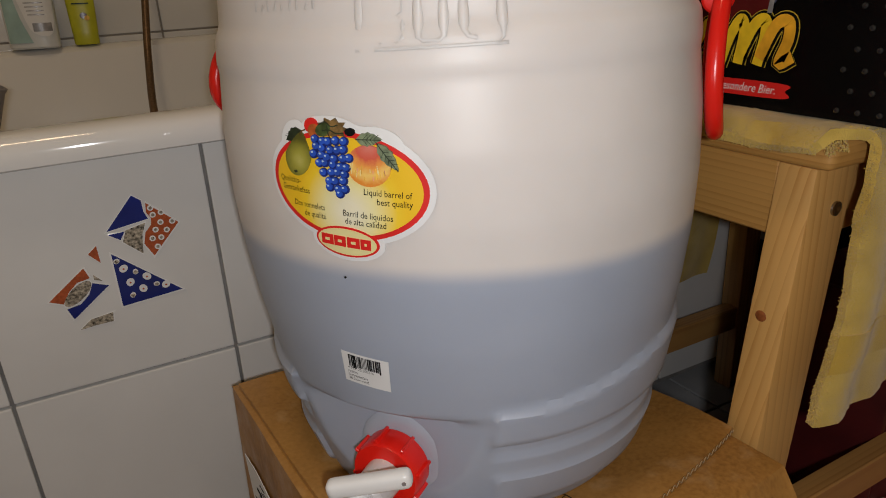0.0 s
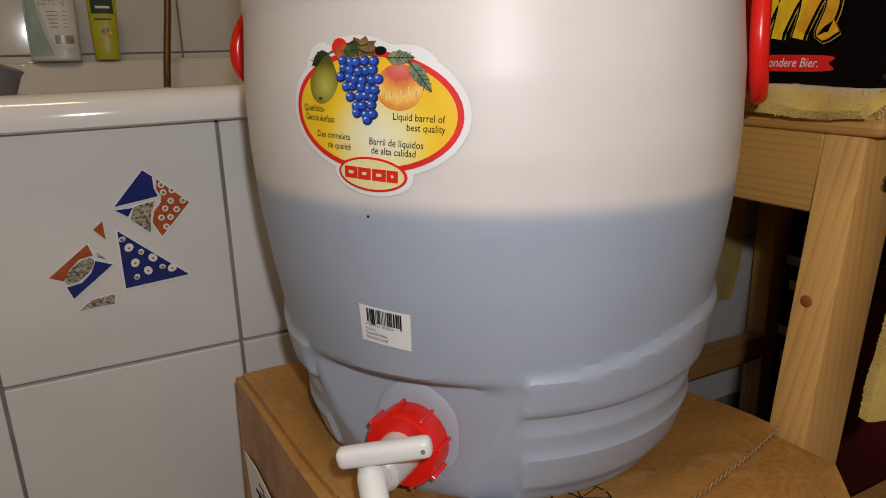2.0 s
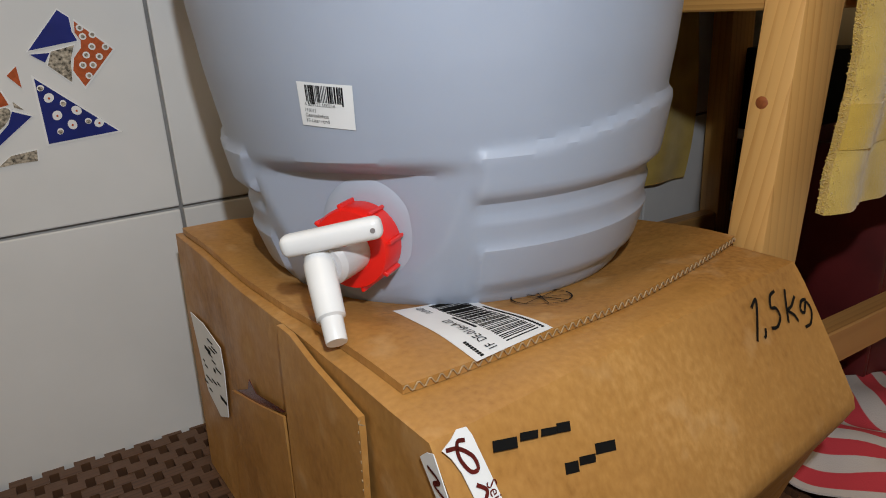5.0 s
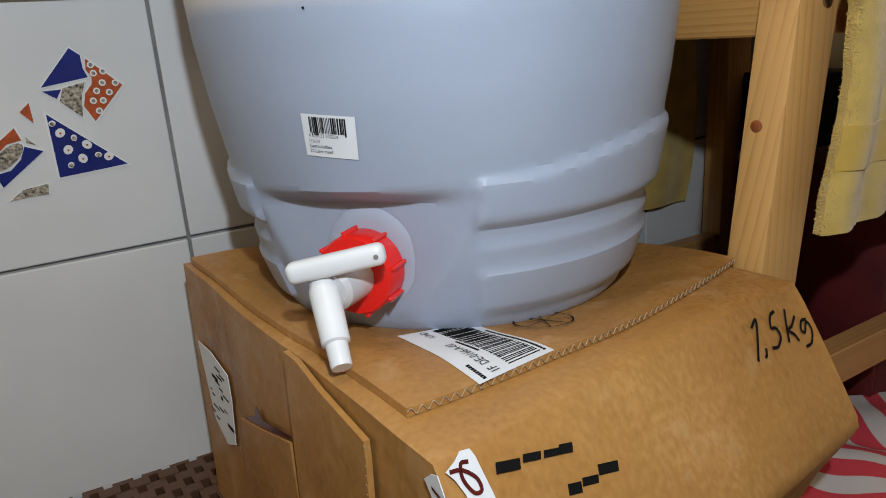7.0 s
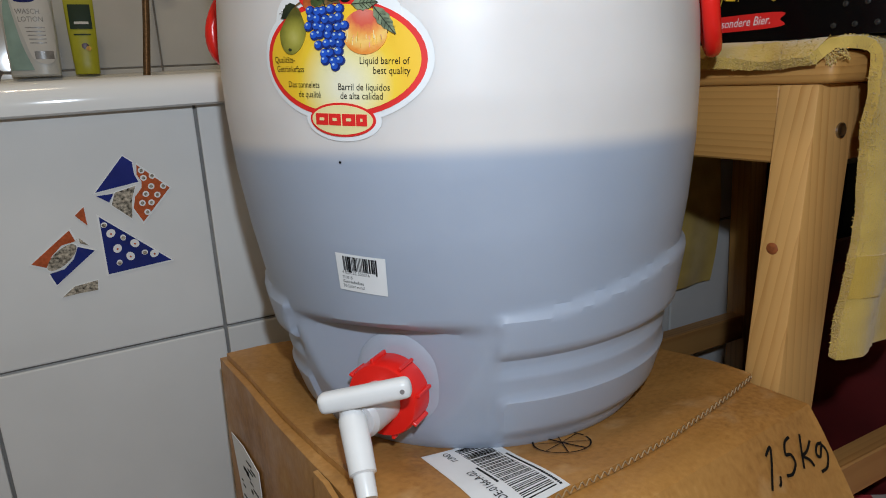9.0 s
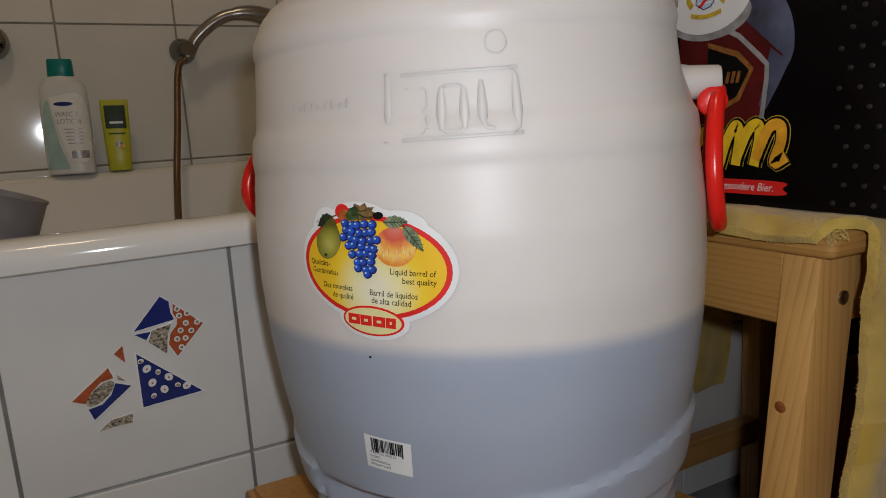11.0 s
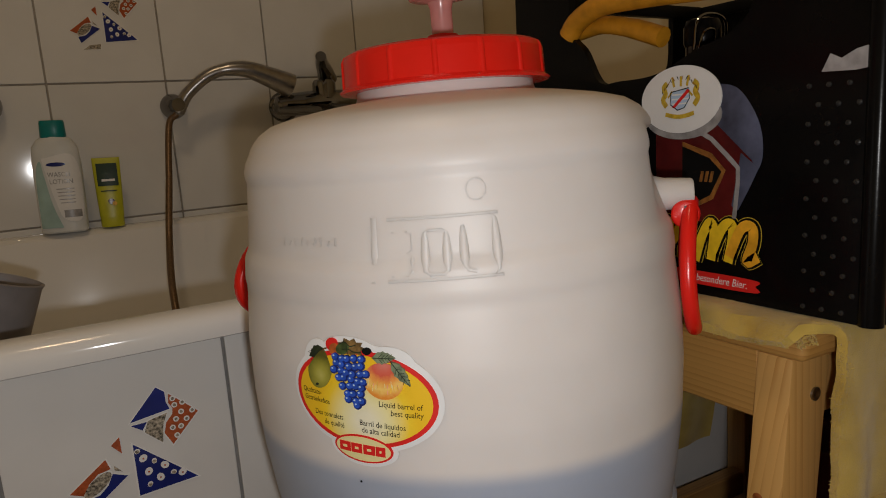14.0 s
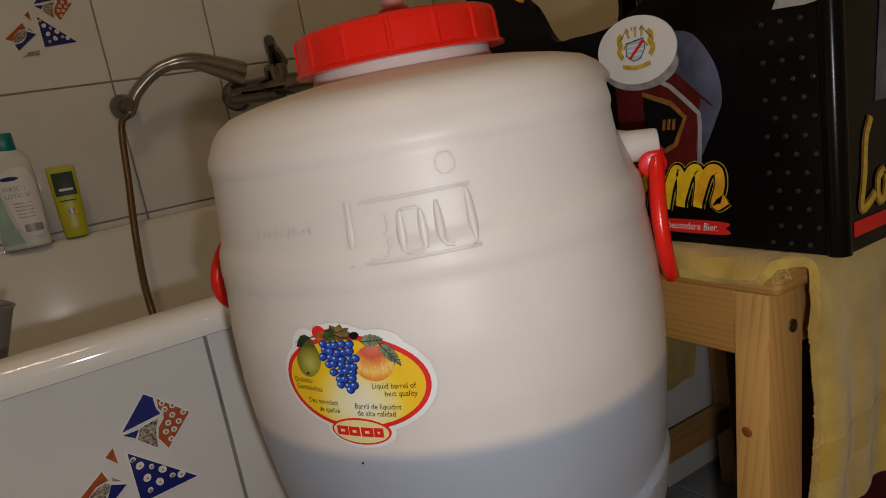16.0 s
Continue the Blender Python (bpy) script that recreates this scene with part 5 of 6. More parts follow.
def cloth(name, point, nu, nv, thick, material, parent, fuzz=0.0):
    bm = bmesh.new()
    uv = bm.loops.layers.uv.new("UVMap")
    pts = [[point(i / nu, j / nv) for j in range(nv + 1)] for i in range(nu + 1)]
    up, lo = [], []
    for i in range(nu + 1):
        ra, rb = [], []
        for j in range(nv + 1):
            du = pts[min(i + 1, nu)][j] - pts[max(i - 1, 0)][j]
            dv = pts[i][min(j + 1, nv)] - pts[i][max(j - 1, 0)]
            nrm = dv.cross(du).normalized()
            f = fuzz * noise.noise(pts[i][j] * 260)
            ra.append(bm.verts.new(pts[i][j] + nrm * (thick + f)))
            rb.append(bm.verts.new(pts[i][j]))
        up.append(ra)
        lo.append(rb)
    for i in range(nu):
        for j in range(nv):
            f = bm.faces.new((up[i][j], up[i + 1][j], up[i + 1][j + 1], up[i][j + 1]))
            for lp, (a, b) in zip(f.loops, ((i, j), (i + 1, j), (i + 1, j + 1), (i, j + 1))):
                lp[uv].uv = (a / nu * 10, b / nv * 10)
            bm.faces.new((lo[i][j], lo[i][j + 1], lo[i + 1][j + 1], lo[i + 1][j]))
    rim = [(i, 0) for i in range(nu)] + [(nu, j) for j in range(nv)] + [(i, nv) for i in range(nu, 0, -1)] + [(0, j) for j in range(nv, 0, -1)]
    for k in range(len(rim)):
        (i, j), (p, q) = rim[k], rim[(k + 1) % len(rim)]
        bm.faces.new((lo[i][j], lo[p][q], up[p][q], up[i][j]))
    return part(name, bm, material, parent)


part_towel = cloth("cloth", towel_point, 70, 150, 0.0080, M["towel"], towel, 0.0012)
cloth("woven_band", lambda a, b: towel_point(a, 0.872 + 0.052 * b), 70, 14, 0.0092, M["towel_band"], towel, 0.0003)


def pile(count, seed):
    """Terry loops standing off the towel, thick along its near edge."""
    rnd = random.Random(seed)
    verts, faces = [], []
    for k in range(count):
        a = min(abs(rnd.gauss(0, 0.010)), 0.98)
        b = rnd.uniform(0.10, 1.0)
        p = towel_point(a, b)
        du = towel_point(min(a + 0.01, 1), b) - p
        dv = towel_point(a, b - 0.01) - p
        n = du.cross(dv).normalized()
        if n.y > 0.2 or n.z < -0.2:
            n = -n
        out = -du.normalized()
        lean = Vector((rnd.uniform(-1, 1), rnd.uniform(-1, 1), rnd.uniform(-1, 1))) * 0.7
        size = rnd.uniform(0.0009, 0.0019)
        base = p + n * (0.0085 * rnd.uniform(0.0, 1.0)) + out * 0.0005
        way = (out * rnd.uniform(0.2, 1.0) + n * rnd.uniform(-0.1, 0.8) + lean * 0.5).normalized()
        side = way.orthogonal().normalized() * 0.00045
        other = way.cross(side)
        i = len(verts)
        mid = base + way * size * 0.6
        verts += [base + side * 0.6, base - side * 0.3 + other * 0.5, base - side * 0.3 - other * 0.5]
        verts += [mid + side, mid - side * 0.5 + other * 0.87, mid - side * 0.5 - other * 0.87, base + way * size]
        for q in range(3):
            w = (q + 1) % 3
            faces += [(i + q, i + w, i + 3 + w, i + 3 + q), (i + 3 + q, i + 3 + w, i + 6)]
    me = bpy.data.meshes.new("pile")
    me.from_pydata([tuple(v) for v in verts], [], faces)
    me.materials.append(M["towel"])
    ob = new("terry_fringe", me)
    ob.parent = towel
    return tagged(ob, kind="stuff")


pile(16000, 12)


def back_drape(a, b):
    x = 0.44 + 0.13 * a
    z = 0.4875 - 0.30 * b
    return Vector((x + 0.03 * b * math.sin(b * 3), 0.1985 + 0.003 * math.sin(a * 9) * b, z)) if b > 0.03 else Vector((x, 0.190, 0.4885))


cloth("hanging_end", lambda a, b: back_drape(1 - a, b), 24, 40, 0.007, M["towel"], towel, 0.001)

# ---- the crate on the stool ----
CX, CY0, CY1, CZ0, CZ1 = 0.250, -0.195, 0.205, 0.4962, 0.790
crate = thing("beer_crate", "black printed plastic beer crate with a yellow hand grip", "crate")


def prism(polygon, place, thick):
    """A solid plate: a polygon in (u, v) with both faces and its rim."""
    bm = sheet(polygon, place, thick)
    low = bmesh.new()
    vs = [low.verts.new(place(u, v, 0.0)) for u, v in polygon]
    low.faces.new(vs)
    low.normal_update()
    bmesh.ops.triangulate(low, faces=low.faces[:])
    low.verts.index_update()
    made = [bm.verts.new(v.co) for v in low.verts]
    for f in low.faces:
        bm.faces.new([made[v.index] for v in f.verts])
    low.free()
    bmesh.ops.remove_doubles(bm, verts=bm.verts[:], dist=0.00002)
    return bm


def arc(points):
    return [(q.x, q.y) for q in smooth_path([(a, b, 0) for a, b in points], 6)]


HOLE = arc([(-0.115, 0.765), (-0.112, 0.738), (-0.094, 0.720), (-0.073, 0.688), (-0.045, 0.686), (0.0, 0.688), (0.041, 0.703), (0.079, 0.714), (0.096, 0.732), (0.100, 0.765)])
OUTLINE = [(-CY1, CZ0), (-CY0, CZ0), (-CY0, CZ1), (0.100, CZ1)] + HOLE[::-1] + [(-0.115, CZ1), (-CY1, CZ1)]
part("side_panel", prism(OUTLINE, lambda u, v, w: Vector((CX + 0.008 - w, -u, v)), 0.008), M["black"], crate)
part("side_panel", prism(OUTLINE, lambda u, v, w: Vector((CX + 0.308 - w, -u, v)), 0.008), M["black"], crate)
END_HOLE = arc([(-0.09, 0.765), (-0.085, 0.715), (-0.05, 0.690), (0.05, 0.690), (0.085, 0.715), (0.09, 0.765)])
END = [(-0.142, CZ0), (0.142, CZ0), (0.142, CZ1), (0.09, CZ1)] + END_HOLE[::-1] + [(-0.09, CZ1), (-0.142, CZ1)]
part("end_panel", prism(END, lambda u, v, w: Vector((CX + 0.154 + u, CY0 + 0.008 - w, v)), 0.008), M["black"], crate)
part("end_panel", prism(END, lambda u, v, w: Vector((CX + 0.154 + u, CY1 - w, v)), 0.008), M["black"], crate)
part("bottom", block((CX + 0.008, CY0 + 0.008, CZ0), (CX + 0.30, CY1 - 0.008, CZ0 + 0.01)), M["black_matt"], crate)
part("corner_post", tube([(CX + 0.005, CY0 + 0.005, CZ0), (CX + 0.005, CY0 + 0.005, CZ1)], 0.0085, 16), M["black"], crate)
for y in (CY0 + 0.004, CY1 - 0.004):
    part("top_rim", block((CX + 0.012, y - 0.006, CZ1 - 0.012), (CX + 0.296, y + 0.006, CZ1 + 0.004), 0.003, 2), M["black_matt"], crate)
part("top_rim", block((CX + 0.298, CY0, CZ1 - 0.012), (CX + 0.310, CY1, CZ1 + 0.004), 0.003, 2), M["black_matt"], crate)
part("hand_grip", tube(smooth_path([(CX + 0.002, 0.118, 0.738), (CX + 0.002, 0.104, 0.750), (CX + 0.002, 0.072, 0.7595), (CX + 0.002, 0.02, 0.758), (CX + 0.002, -0.04, 0.753), (CX + 0.002, -0.10, 0.748)]), 0.0105, 14), M["grip"], crate, "yellow soft plastic hand grip")
part("hand_grip", tube(smooth_path([(CX + 0.016, 0.120, 0.742), (CX + 0.018, 0.085, 0.744), (CX + 0.020, 0.05, 0.736), (CX + 0.022, 0.012, 0.722)]), [0.0085] * 9 + [0.0090] * 8 + [0.0095] * 8, 12), M["grip"], crate, "yellow soft plastic hand grip")


def on_crate(u, v, w):
    return Vector((CX - 0.0003 - w, -u, v))


def on_end(u, v, w):
    return Vector((u, CY0 - 0.0003 - w, v))


# print on the side: a stoppered bottle top, a lettering drawn as shapes, a red band
part("haze", sheet(arc([(0.060, 0.675), (0.085, 0.668), (0.104, 0.640), (0.106, 0.610), (0.090, 0.600), (0.060, 0.640), (0.060, 0.675)])[:-1], on_crate, 0.0002), M["smoke"], crate)
part("bottle_shoulder", sheet([(0.020, 0.640), (0.064, 0.642), (0.098, 0.612), (0.100, 0.604), (0.086, 0.582), (0.078, 0.560), (0.0, 0.560), (0.0, 0.640)], on_crate, 0.0004), M["oxblood"], crate)
part("bottle_glass", sheet([(0.088, 0.618), (0.104, 0.606), (0.096, 0.590), (0.086, 0.572), (0.080, 0.575)], on_crate, 0.0006), M["smoke"], crate)
part("neck_label", sheet([(0.030, 0.628), (0.060, 0.618), (0.074, 0.604), (0.062, 0.580), (0.040, 0.570), (0.030, 0.570)], on_crate, 0.0006), M["copper"], crate)
part("neck_label_field", sheet([(0.030, 0.624), (0.058, 0.614), (0.070, 0.603), (0.059, 0.583), (0.040, 0.574), (0.030, 0.574)], on_crate, 0.0008), M["black_matt"], crate)
for k in range(3):
    part("label_stroke", sheet([(0.050 + 0.005 * k, 0.603), (0.053 + 0.005 * k, 0.603), (0.051 + 0.005 * k, 0.594), (0.048 + 0.005 * k, 0.594)], on_crate, 0.0010), M["copper"], crate)
part("stopper_side", sheet(oval(0.029, 0.650, 0.041, 0.020, 36), on_crate, 0.0009), M["silver"], crate)
def on_crest(u, v, w):
    return on_crate(0.0285 + (u - 0.0285) * 0.80, 0.6675 + (v - 0.6675) * 0.86, w)


cap = part("stopper_top", sheet(oval(0.0270, 0.6640, 0.0430, 0.0285, 48), on_crate, 0.0012), M["paper"], crate, "white printed stopper with a gold crest")
part("wire", stroke_sheet([(0.048, 0.636), (0.060, 0.630), (0.080, 0.612), (0.0860, 0.606), (0.0862, 0.595), (0.0830, 0.565)], 0.0040, on_crate, 0.0012), M["silver"], crate)
part("shield", sheet([(0.016, 0.671), (0.040, 0.674), (0.041, 0.664), (0.034, 0.655), (0.025, 0.653), (0.015, 0.659)], on_crest, 0.0015), M["pale_blue"], cap)
for k in range(3):
    part("shield_stripe", sheet(rect(0.017, 0.6585 + 0.0045 * k, 0.040, 0.6600 + 0.0045 * k), on_crest, 0.0017), M["paper"], cap)
part("shield_band", sheet([(0.017, 0.656), (0.0205, 0.655), (0.041, 0.671), (0.038, 0.673)], on_crest, 0.0019), M["red_ink"], cap)
for sgn, cu in ((-1, 0.0075), (1, 0.0485)):
    path = smooth_path([(cu - sgn * 0.002, 0.657, 0), (cu + sgn * 0.003, 0.664, 0), (cu - sgn * 0.001, 0.670, 0), (cu + sgn * 0.002, 0.676, 0), (cu - sgn * 0.003, 0.680, 0)], 4)
    part("crest_beast", stroke_sheet([(q.x, q.y) for q in path], 0.0058, on_crest, 0.0016), M["gold"], cap)
    part("crest_plume", stroke_sheet([(cu - sgn * 0.004, 0.666), (cu - sgn * 0.010, 0.672)], 0.0022, on_crest, 0.0016), M["gold"], cap)
for cu in (0.020, 0.029, 0.037):
    part("crest_tool", stroke_sheet([(cu, 0.676), (cu + (cu - 0.029) * 0.3, 0.686)], 0.0030, on_crest, 0.0016), M["gold"], cap)
path = [(0.008 + 0.0024 * k, 0.6495 - 0.0030 * math.sin(math.pi * k / 16)) for k in range(17)]
part("crest_ribbon", stroke_sheet(path, 0.0042, on_crest, 0.0016), M["gold"], cap)
for k in range(14):
    a = math.pi * (0.06 + 0.88 * k / 13)
    u, v = 0.0285 + 0.0235 * math.cos(a), 0.6665 + 0.0165 * math.sin(a)
    part("crest_line", stroke_sheet([(u, v), (u + 0.0030 * math.cos(5 * a), v + 0.0032)], 0.0010, on_crest, 0.0021), M["ink" if k % 2 else "copper"], cap)
part("crest_line", stroke_sheet([(0.016, 0.671), (0.015, 0.659), (0.025, 0.653), (0.034, 0.655), (0.041, 0.664), (0.040, 0.674), (0.016, 0.671)], 0.0010, on_crest, 0.0021), M["ink"], cap)

# broad script shapes in place of the brand's lettering
SCRIPT = [[(0.002, 0.528), (0.010, 0.552), (0.016, 0.558), (0.018, 0.545), (0.018, 0.526)], [(0.020, 0.540), (0.030, 0.556), (0.035, 0.550), (0.033, 0.530)],
          [(0.045, 0.526), (0.052, 0.548), (0.060, 0.560), (0.064, 0.552), (0.061, 0.528)], [(0.061, 0.532), (0.072, 0.556), (0.081, 0.560), (0.082, 0.548), (0.078, 0.528)],
          [(0.079, 0.533), (0.090, 0.557), (0.100, 0.559), (0.101, 0.547), (0.096, 0.531), (0.106, 0.536)]]
for k, pts in enumerate(SCRIPT):
    path = [(q.x, q.y) for q in smooth_path([(a, b, 0) for a, b in pts], 6)]
    part("script_outline", stroke_sheet(path, 0.0135, on_crate, 0.0006), M["gold"], crate)
    part("script_shadow", stroke_sheet(path, 0.0122, on_crate, 0.0009), M["black_matt"], crate)
    part("script_stroke", stroke_sheet(path, 0.0088, on_crate, 0.0014 + 0.0001 * k), M["amber" if k == 4 else "yellow"], crate)
part("red_band", sheet(arc([(-0.06, 0.5165), (0.0, 0.5165), (0.098, 0.5165), (0.1030, 0.5110), (0.098, 0.5055), (0.0, 0.5055), (-0.06, 0.5055)]), on_crate, 0.0006), M["red_ink"], crate)
part("band_text", text_bm("ganz besondere Bier.", 0.0092, on_crate, 0.0960, 0.5084, "RIGHT", thick=0.0010, slant=0.25, squeeze=0.86), M["paper"], crate)
END_SCRIPT = [[(0.292, 0.590), (0.284, 0.575), (0.281, 0.550), (0.276, 0.528), (0.284, 0.527), (0.296, 0.534)], [(0.310, 0.548), (0.301, 0.545), (0.300, 0.530), (0.308, 0.528), (0.312, 0.540), (0.310, 0.548)],
              [(0.320, 0.550), (0.322, 0.536), (0.328, 0.529), (0.334, 0.548), (0.336, 0.530)], [(0.346, 0.528), (0.350, 0.560), (0.356, 0.586), (0.352, 0.540), (0.360, 0.530)], [(0.370, 0.530), (0.373, 0.549), (0.384, 0.549), (0.386, 0.530)]]
for k, pts in enumerate(END_SCRIPT):
    path = [(q.x, q.y) for q in smooth_path([(a, b, 0) for a, b in pts], 6)]
    part("script_outline", stroke_sheet(path, 0.0090, on_end, 0.0006 + 0.0001 * k), M["copper"], crate)
    part("script_stroke", stroke_sheet(path, 0.0055, on_end, 0.0012 + 0.0001 * k), M["gold"], crate)
part("red_band", sheet(rect(0.266, 0.507, 0.46, 0.518), on_end, 0.0006), M["red_ink"], crate)
part("printed_glass", sheet([(0.30, 0.60), (0.33, 0.60), (0.345, 0.57), (0.35, 0.66), (0.31, 0.67)], on_end, 0.0005), M["smoke"], crate)
part("worn_sticker", sheet([(0.152, 0.674), (0.158, 0.686), (0.166, 0.682), (0.176, 0.687), (0.1935, 0.690), (0.1938, 0.675), (0.176, 0.673)], on_crate, 0.0004), M["silver"], crate, "torn remains of a pale sticker")
rng = random.Random(21)
knob_bm = lathe([(0.0021, 0), (0.0019, 0.0007), (0.0009, 0.0012)], 10)
knob_me = bpy.data.meshes.new("stud")
knob_bm.to_mesh(knob_me)
knob_bm.free()
knob_me.materials.append(M["stud"])
for j in range(13):
    for i in range(3):
        ob = new("stud", knob_me)
        ob.matrix_world = Matrix.Translation((CX, -(0.143 + 0.0145 * i + (0.0072 if j % 2 else 0)), 0.503 + 0.0135 * j)) @ pose(0, 0, 0, 0, -90)
        ob.parent = crate

# bottles with wire stoppers in the crate
for bx, by in ((0.298, -0.010), (0.298, -0.088), (0.372, -0.050)):
    bottle = thing("beer_bottle", "dark beer bottle with black stopper and wire clip", "bottle", "bottles in the crate", at=Matrix.Translation((bx, by, CZ0 + 0.0102)))
    part("glass", lathe([(0.030, 0), (0.034, 0.004), (0.034, 0.110), (0.030, 0.135), (0.018, 0.165), (0.0145, 0.19), (0.0145, 0.205)], 32), M["bottle_glass"], bottle)
    part("stopper", lathe([(0.0150, 0.205), (0.0165, 0.208), (0.0165, 0.222), (0.0140, 0.228), (0.006, 0.230)], 28), M["black"], bottle)
    part("wire_clip", tube(smooth_path([(-0.016, 0.0, 0.188), (-0.0195, -0.008, 0.205), (-0.018, -0.010, 0.226), (0.0, -0.010, 0.232), (0.018, -0.010, 0.226), (0.0195, -0.008, 0.205), (0.016, 0.0, 0.188)]), 0.0013, 8), M["chrome"], bottle)
    part("wire_loop", tube(smooth_path([(-0.016, -0.004, 0.190), (-0.024, -0.016, 0.200), (-0.022, -0.020, 0.214), (-0.012, -0.022, 0.216), (-0.008, -0.018, 0.206)]), 0.0012, 8), M["chrome"], bottle)

# ---- bath fittings ----
mixer = thing("bath_mixer", "chrome bath mixer with a hand shower on a brown hose", "tap")
part("hand_shower", tube(smooth_path([(0.010, 0.945, 0.715), (0.030, 0.935, 0.750), (0.075, 0.925, 0.784), (0.130, 0.920, 0.792), (0.185, 0.925, 0.776), (0.225, 0.930, 0.760)]), [0.011] * 20 + [0.0125 + 0.0006 * k for k in range(21)], 16), M["chrome_dull"], mixer)
part("holder", lathe([(0.022, 0), (0.024, 0.004), (0.02, 0.02), (0.012, 0.03), (0.012, 0.06)], 28, m=Matrix.Translation((0.008, 0.987, 0.728)) @ pose(0, 0, 0, 90)), M["chrome"], mixer)
part("hose", tube(smooth_path([(0.006, 0.945, 0.712), (-0.010, 0.945, 0.689), (-0.028, 0.90, 0.586), (-0.046, 0.85, 0.489), (-0.064, 0.75, 0.40), (-0.060, 0.67, 0.28), (-0.02, 0.61, 0.165)]), 0.0060, 12), M["hose"], mixer, "brown ribbed metal hose")
part("body", tube([(0.196, 0.942, 0.722), (0.200, 0.942, 0.722), (0.215, 0.942, 0.724), (0.30, 0.942, 0.728), (0.36, 0.942, 0.726), (0.395, 0.942, 0.722), (0.40, 0.942, 0.722)], [0.015, 0.019, 0.022, 0.026, 0.026, 0.022, 0.018], 28), M["chrome"], mixer)
part("union", lathe([(0.030, 0), (0.031, 0.004), (0.026, 0.012), (0.016, 0.018), (0.016, 0.045)], 28, m=Matrix.Translation((0.225, 0.988, 0.722)) @ pose(0, 0, 0, 90)), M["chrome"], mixer)
part("union", lathe([(0.030, 0), (0.031, 0.004), (0.026, 0.012), (0.016, 0.018), (0.016, 0.045)], 28, m=Matrix.Translation((0.375, 0.988, 0.722)) @ pose(0, 0, 0, 90)), M["chrome"], mixer)
part("cartridge", lathe([(0.024, 0.735), (0.024, 0.765), (0.020, 0.772), (0.012, 0.775)], 28, m=Matrix.Translation((0.30, 0.940, 0))), M["chrome"], mixer)
part("lever", tube(smooth_path([(0.315, 0.955, 0.775), (0.305, 0.940, 0.790), (0.290, 0.915, 0.802), (0.275, 0.880, 0.812)]), [0.020 - 0.0004 * k for k in range(25)], 16), M["chrome"], mixer)
part("spout", tube(smooth_path([(0.300, 0.925, 0.712), (0.298, 0.89, 0.703), (0.296, 0.84, 0.690), (0.296, 0.83, 0.672)]), 0.013, 14), M["chrome"], mixer)
knob = tagged(link_mesh("wall_knob", lathe([(0.026, 0), (0.030, 0.006), (0.030, 0.02), (0.024, 0.034), (0.010, 0.042)], 32, m=Matrix.Translation((-0.300, 0.988, 0.735)) @ pose(0, 0, 0, 90)), M["chrome"]), "round chrome knob on the tiled wall", "knob")
lotion = thing("lotion_bottle", "white wash lotion bottle with a teal cap, on the bath rim", "bottle")
LX, LY, LZ = -0.2015, 0.943, 0.5125


def flat_bottle(profile, n=36):
    """Loft of flattened ovals: (height, half width, half depth, power)."""
    bm = bmesh.new()
    rings = []
    for z, a, b, p in profile:
        ring = []
        for k in range(n):
            t = 2 * math.pi * k / n
            c, s_ = math.cos(t), math.sin(t)
            ring.append(bm.verts.new((a * math.copysign(abs(c) ** p, c), b * math.copysign(abs(s_) ** p, s_), z)))
        rings.append(ring)
    for a, b in zip(rings, rings[1:]):
        for k in range(n):
            bm.faces.new((a[k], a[(k + 1) % n], b[(k + 1) % n], b[k]))
    bm.faces.new(rings[0][::-1])
    bm.faces.new(rings[-1])
    return bm


lotion.matrix_world = Matrix.Translation((LX, LY, LZ)) @ pose(0, 0, 0, 0, 0, -8)
body = part("body", flat_bottle([(0, 0.034, 0.016, 0.7), (0.003, 0.037, 0.019, 0.7), (0.05, 0.038, 0.020, 0.7), (0.12, 0.038, 0.020, 0.7), (0.148, 0.036, 0.019, 0.75), (0.160, 0.028, 0.017, 0.85), (0.166, 0.020, 0.015, 1)]), M["bottle"], lotion)
part("cap", flat_bottle([(0.164, 0.0200, 0.0145, 0.85), (0.165, 0.0205, 0.015, 0.85), (0.190, 0.0195, 0.0145, 0.85), (0.194, 0.0185, 0.0135, 0.85)]), M["teal"], lotion, "teal flip cap")


def on_bottle(u, v, w):
    return Vector((u, -0.0196 * (1 - abs(u / 0.038) ** 2.857) ** 0.35 - 0.0008 - w, v))


part("swoosh", sheet(arc([(-0.034, 0.01), (-0.033, 0.10), (-0.024, 0.125), (-0.020, 0.10), (-0.012, 0.05), (0.0, 0.01)]), on_bottle, 0.0002, cut=0.006), M["bottle_clear"], lotion)
front = part("front_label", sheet(arc([(-0.021, 0.130), (0.030, 0.130), (0.033, 0.03), (0.004, 0.025), (-0.008, 0.06), (-0.018, 0.11), (-0.021, 0.130)])[:-1], on_bottle, 0.0004, cut=0.006), M["paper"], lotion)
part("print", text_bm("WASCH", 0.0115, on_bottle, -0.015, 0.098, thick=0.0008, squeeze=0.85, bm=text_bm("LOTION", 0.0115, on_bottle, -0.013, 0.086, thick=0.0008, squeeze=0.85)), M["silver"], front)
part("brand_bar", sheet(oval(0.0, 0.119, 0.015, 0.0035, 20), on_bottle, 0.0008, cut=0.006), M["blue_ink"], front)
for k in range(5):
    part("print_bar", sheet(rect(-0.004 + 0.001 * k, 0.076 - 0.006 * k, 0.024, 0.0775 - 0.006 * k), on_bottle, 0.0008, cut=0.006), M["silver"], front)
part("grey_field", sheet(rect(0.004, 0.027, 0.031, 0.040), on_bottle, 0.0007, cut=0.006), M["silver"], front)

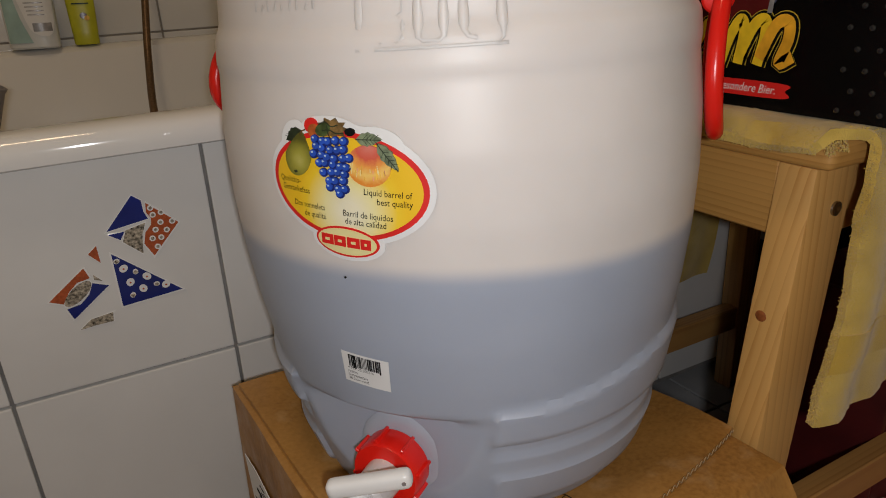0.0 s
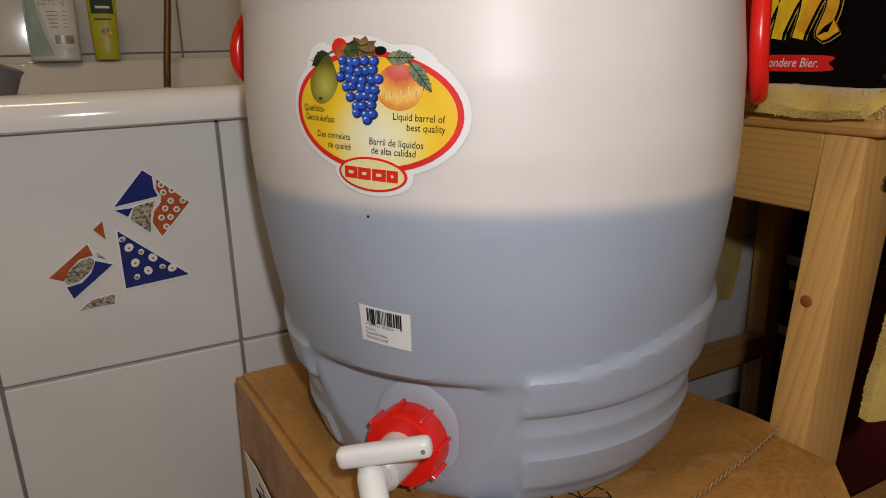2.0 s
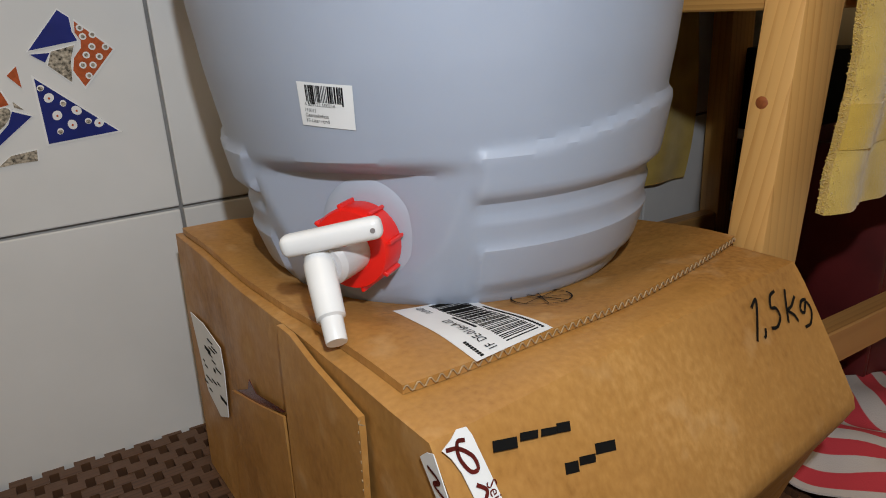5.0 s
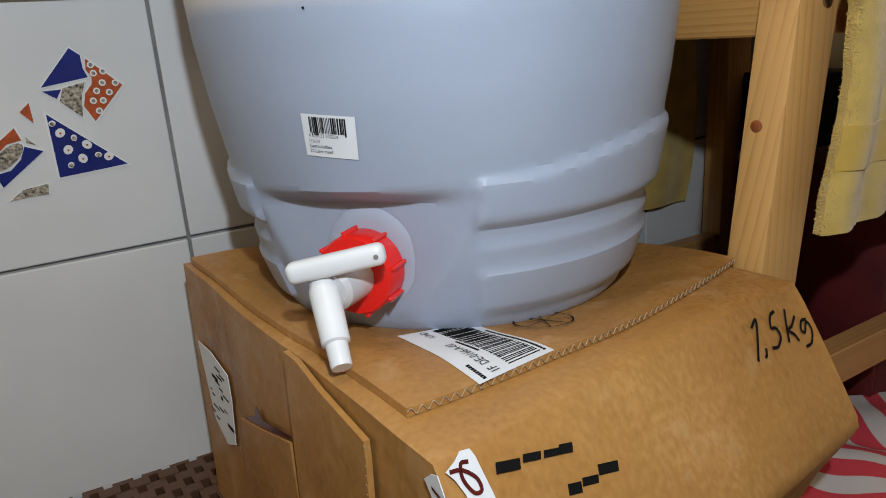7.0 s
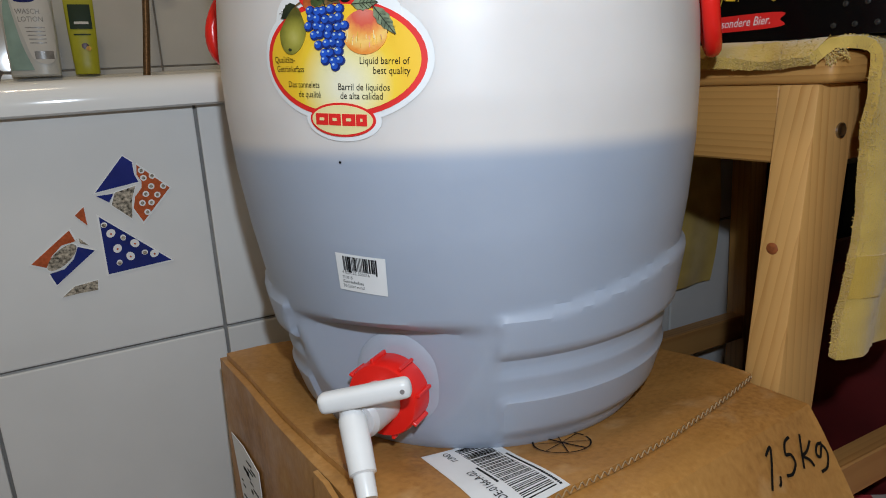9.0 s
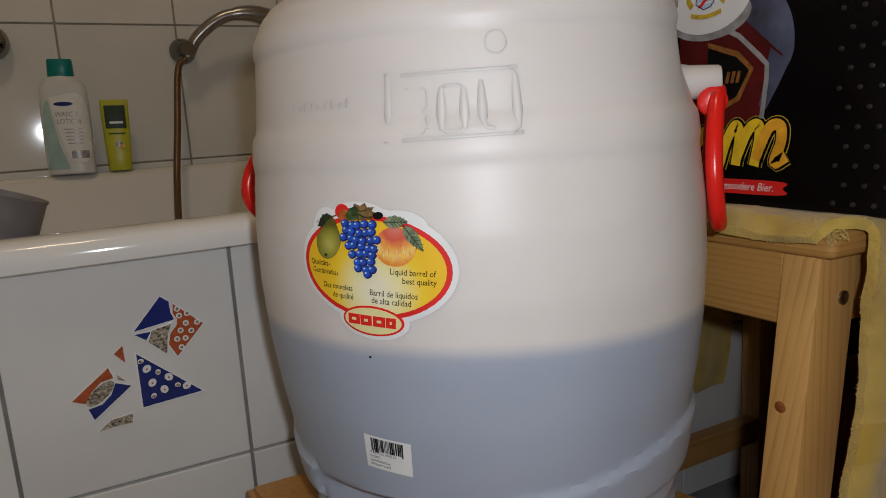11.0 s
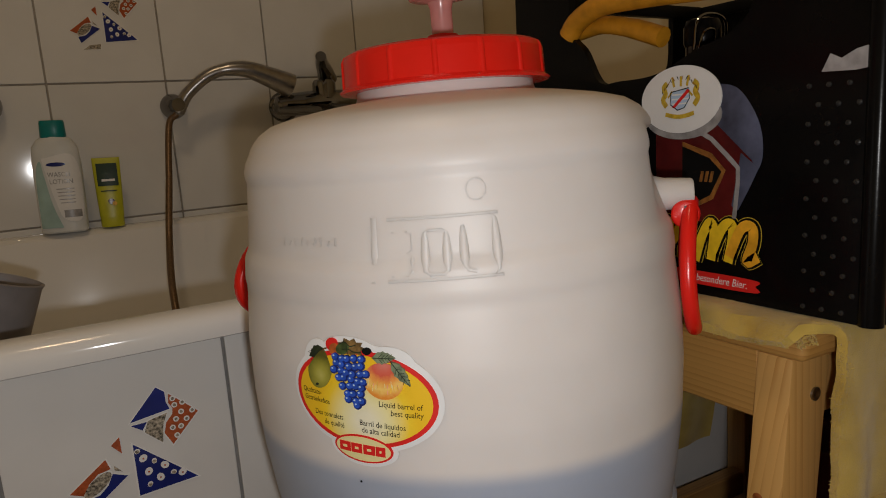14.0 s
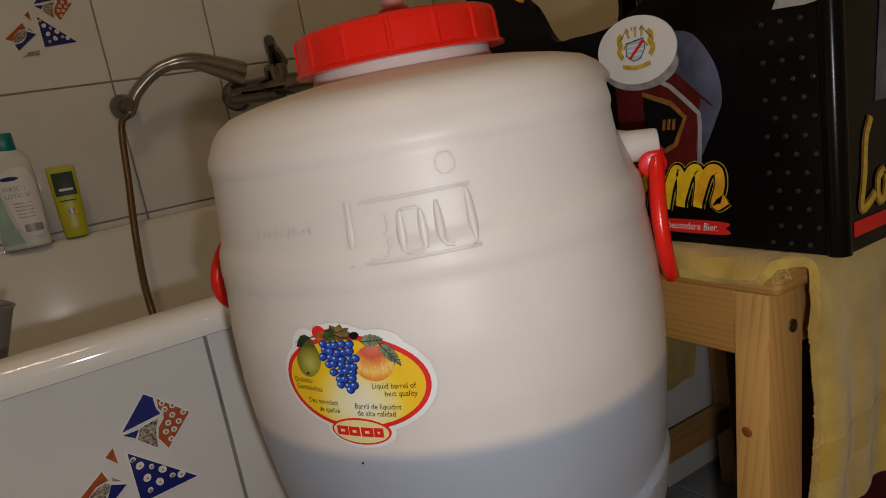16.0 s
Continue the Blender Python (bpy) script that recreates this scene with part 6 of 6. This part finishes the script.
tube_thing = thing("cosmetic_tube", "lime green cosmetic tube standing on its cap on the bath", "tube", at=Matrix.Translation((-0.1245, 0.945, 0.5145)) @ pose(0, 0, 0, 0, 0, -6))
part("cap", flat_bottle([(0, 0.0185, 0.0120, 0.8), (0.002, 0.0195, 0.0128, 0.8), (0.019, 0.0195, 0.0128, 0.8)]), M["tube"], tube_thing)
part("body", flat_bottle([(0.018, 0.0200, 0.0130, 0.85), (0.06, 0.0215, 0.0110, 0.85), (0.10, 0.0225, 0.0060, 0.8), (0.120, 0.0228, 0.0022, 0.7), (0.124, 0.0228, 0.0018, 0.7)]), M["tube"], tube_thing)


def on_tube(u, v, w):
    return Vector((u, -np.interp(v, [0.018, 0.06, 0.10, 0.12], [0.0130, 0.0112, 0.0062, 0.0024]) * (1 - 0.3 * (u / 0.02) ** 2) - 0.0006 - w, v))


part("dark_field", sheet(rect(-0.017, 0.074, 0.017, 0.114), on_tube, 0.0004, cut=0.006), M["dark_green"], tube_thing)
part("print_bar", sheet(rect(-0.010, 0.082, 0.012, 0.086), on_tube, 0.0008, cut=0.006), M["paper"], tube_thing)
part("print_bar", sheet(rect(-0.013, 0.064, 0.013, 0.0660), on_tube, 0.0006, cut=0.006), M["dark_green"], tube_thing)
part("berry", sheet(oval(0.002, 0.046, 0.0055, 0.0050, 16), on_tube, 0.0008), M["oxblood"], tube_thing)
part("berry", sheet(oval(0.007, 0.042, 0.0040, 0.0040, 16), on_tube, 0.0010), M["peach_low"], tube_thing)

jug = thing("grey_beaker", "grey plastic beaker leaning inside the bath", "beaker", at=Matrix.Translation((-0.398, 0.430, 0.160)) @ pose(0, 0, 0, 0, 18, 0))
part("wall", lathe([(0.030, 0), (0.033, 0.004), (0.040, 0.370), (0.042, 0.375), (0.039, 0.376), (0.037, 0.370), (0.031, 0.02)], 36), M["grey"], jug)

# ---- under and beside the stool ----
store = thing("storage_crate", "dark red plastic crate under the stool", "crate")
part("wall", block((0.47, -0.118, 0.002), (0.478, 0.02, 0.28), 0.003, 2), M["dark_red"], store)
part("wall", block((0.692, -0.118, 0.002), (0.70, 0.02, 0.28), 0.003, 2), M["dark_red"], store)
part("wall", block((0.478, -0.118, 0.002), (0.692, -0.110, 0.28), 0.003, 2), M["dark_red"], store)
part("wall", block((0.478, 0.012, 0.002), (0.692, 0.02, 0.28), 0.003, 2), M["dark_red"], store)
part("bottom", block((0.478, -0.110, 0.002), (0.692, 0.012, 0.012)), M["dark_red"], store)
carton = thing("black_carton", "black carton with white print, standing by the wall", "carton")
part("body", block((0.630, 0.050, 0.001), (0.732, 0.170, 0.36), 0.003, 2), M["black_matt"], carton)
for k in range(7):
    part("print_bar", block((0.6288, 0.120 + 0.012 * (k % 2), 0.07 + 0.034 * k), (0.6298, 0.140 + 0.012 * (k % 3), 0.084 + 0.034 * k), 0.0002, 1), M["paper"], carton)


def rag(a, b):
    x, y = 0.30 + 0.36 * a + 0.03 * math.sin(b * 7), -0.30 + 0.20 * b + 0.02 * math.sin(a * 9)
    z = 0.028 + 0.020 * (0.5 + 0.5 * noise.noise((x * 16, y * 16, 5))) + 0.012 * abs(math.sin(a * 8 + b * 5)) * smoothstep(0, 0.2, a)
    return Vector((x, y, z))


striped = thing("striped_cloth", "crumpled red and white striped cotton cloth on the floor", "cloth")
cloth("cloth", lambda a, b: rag(a, 1 - b), 50, 40, 0.0015, M["stripes"], striped)
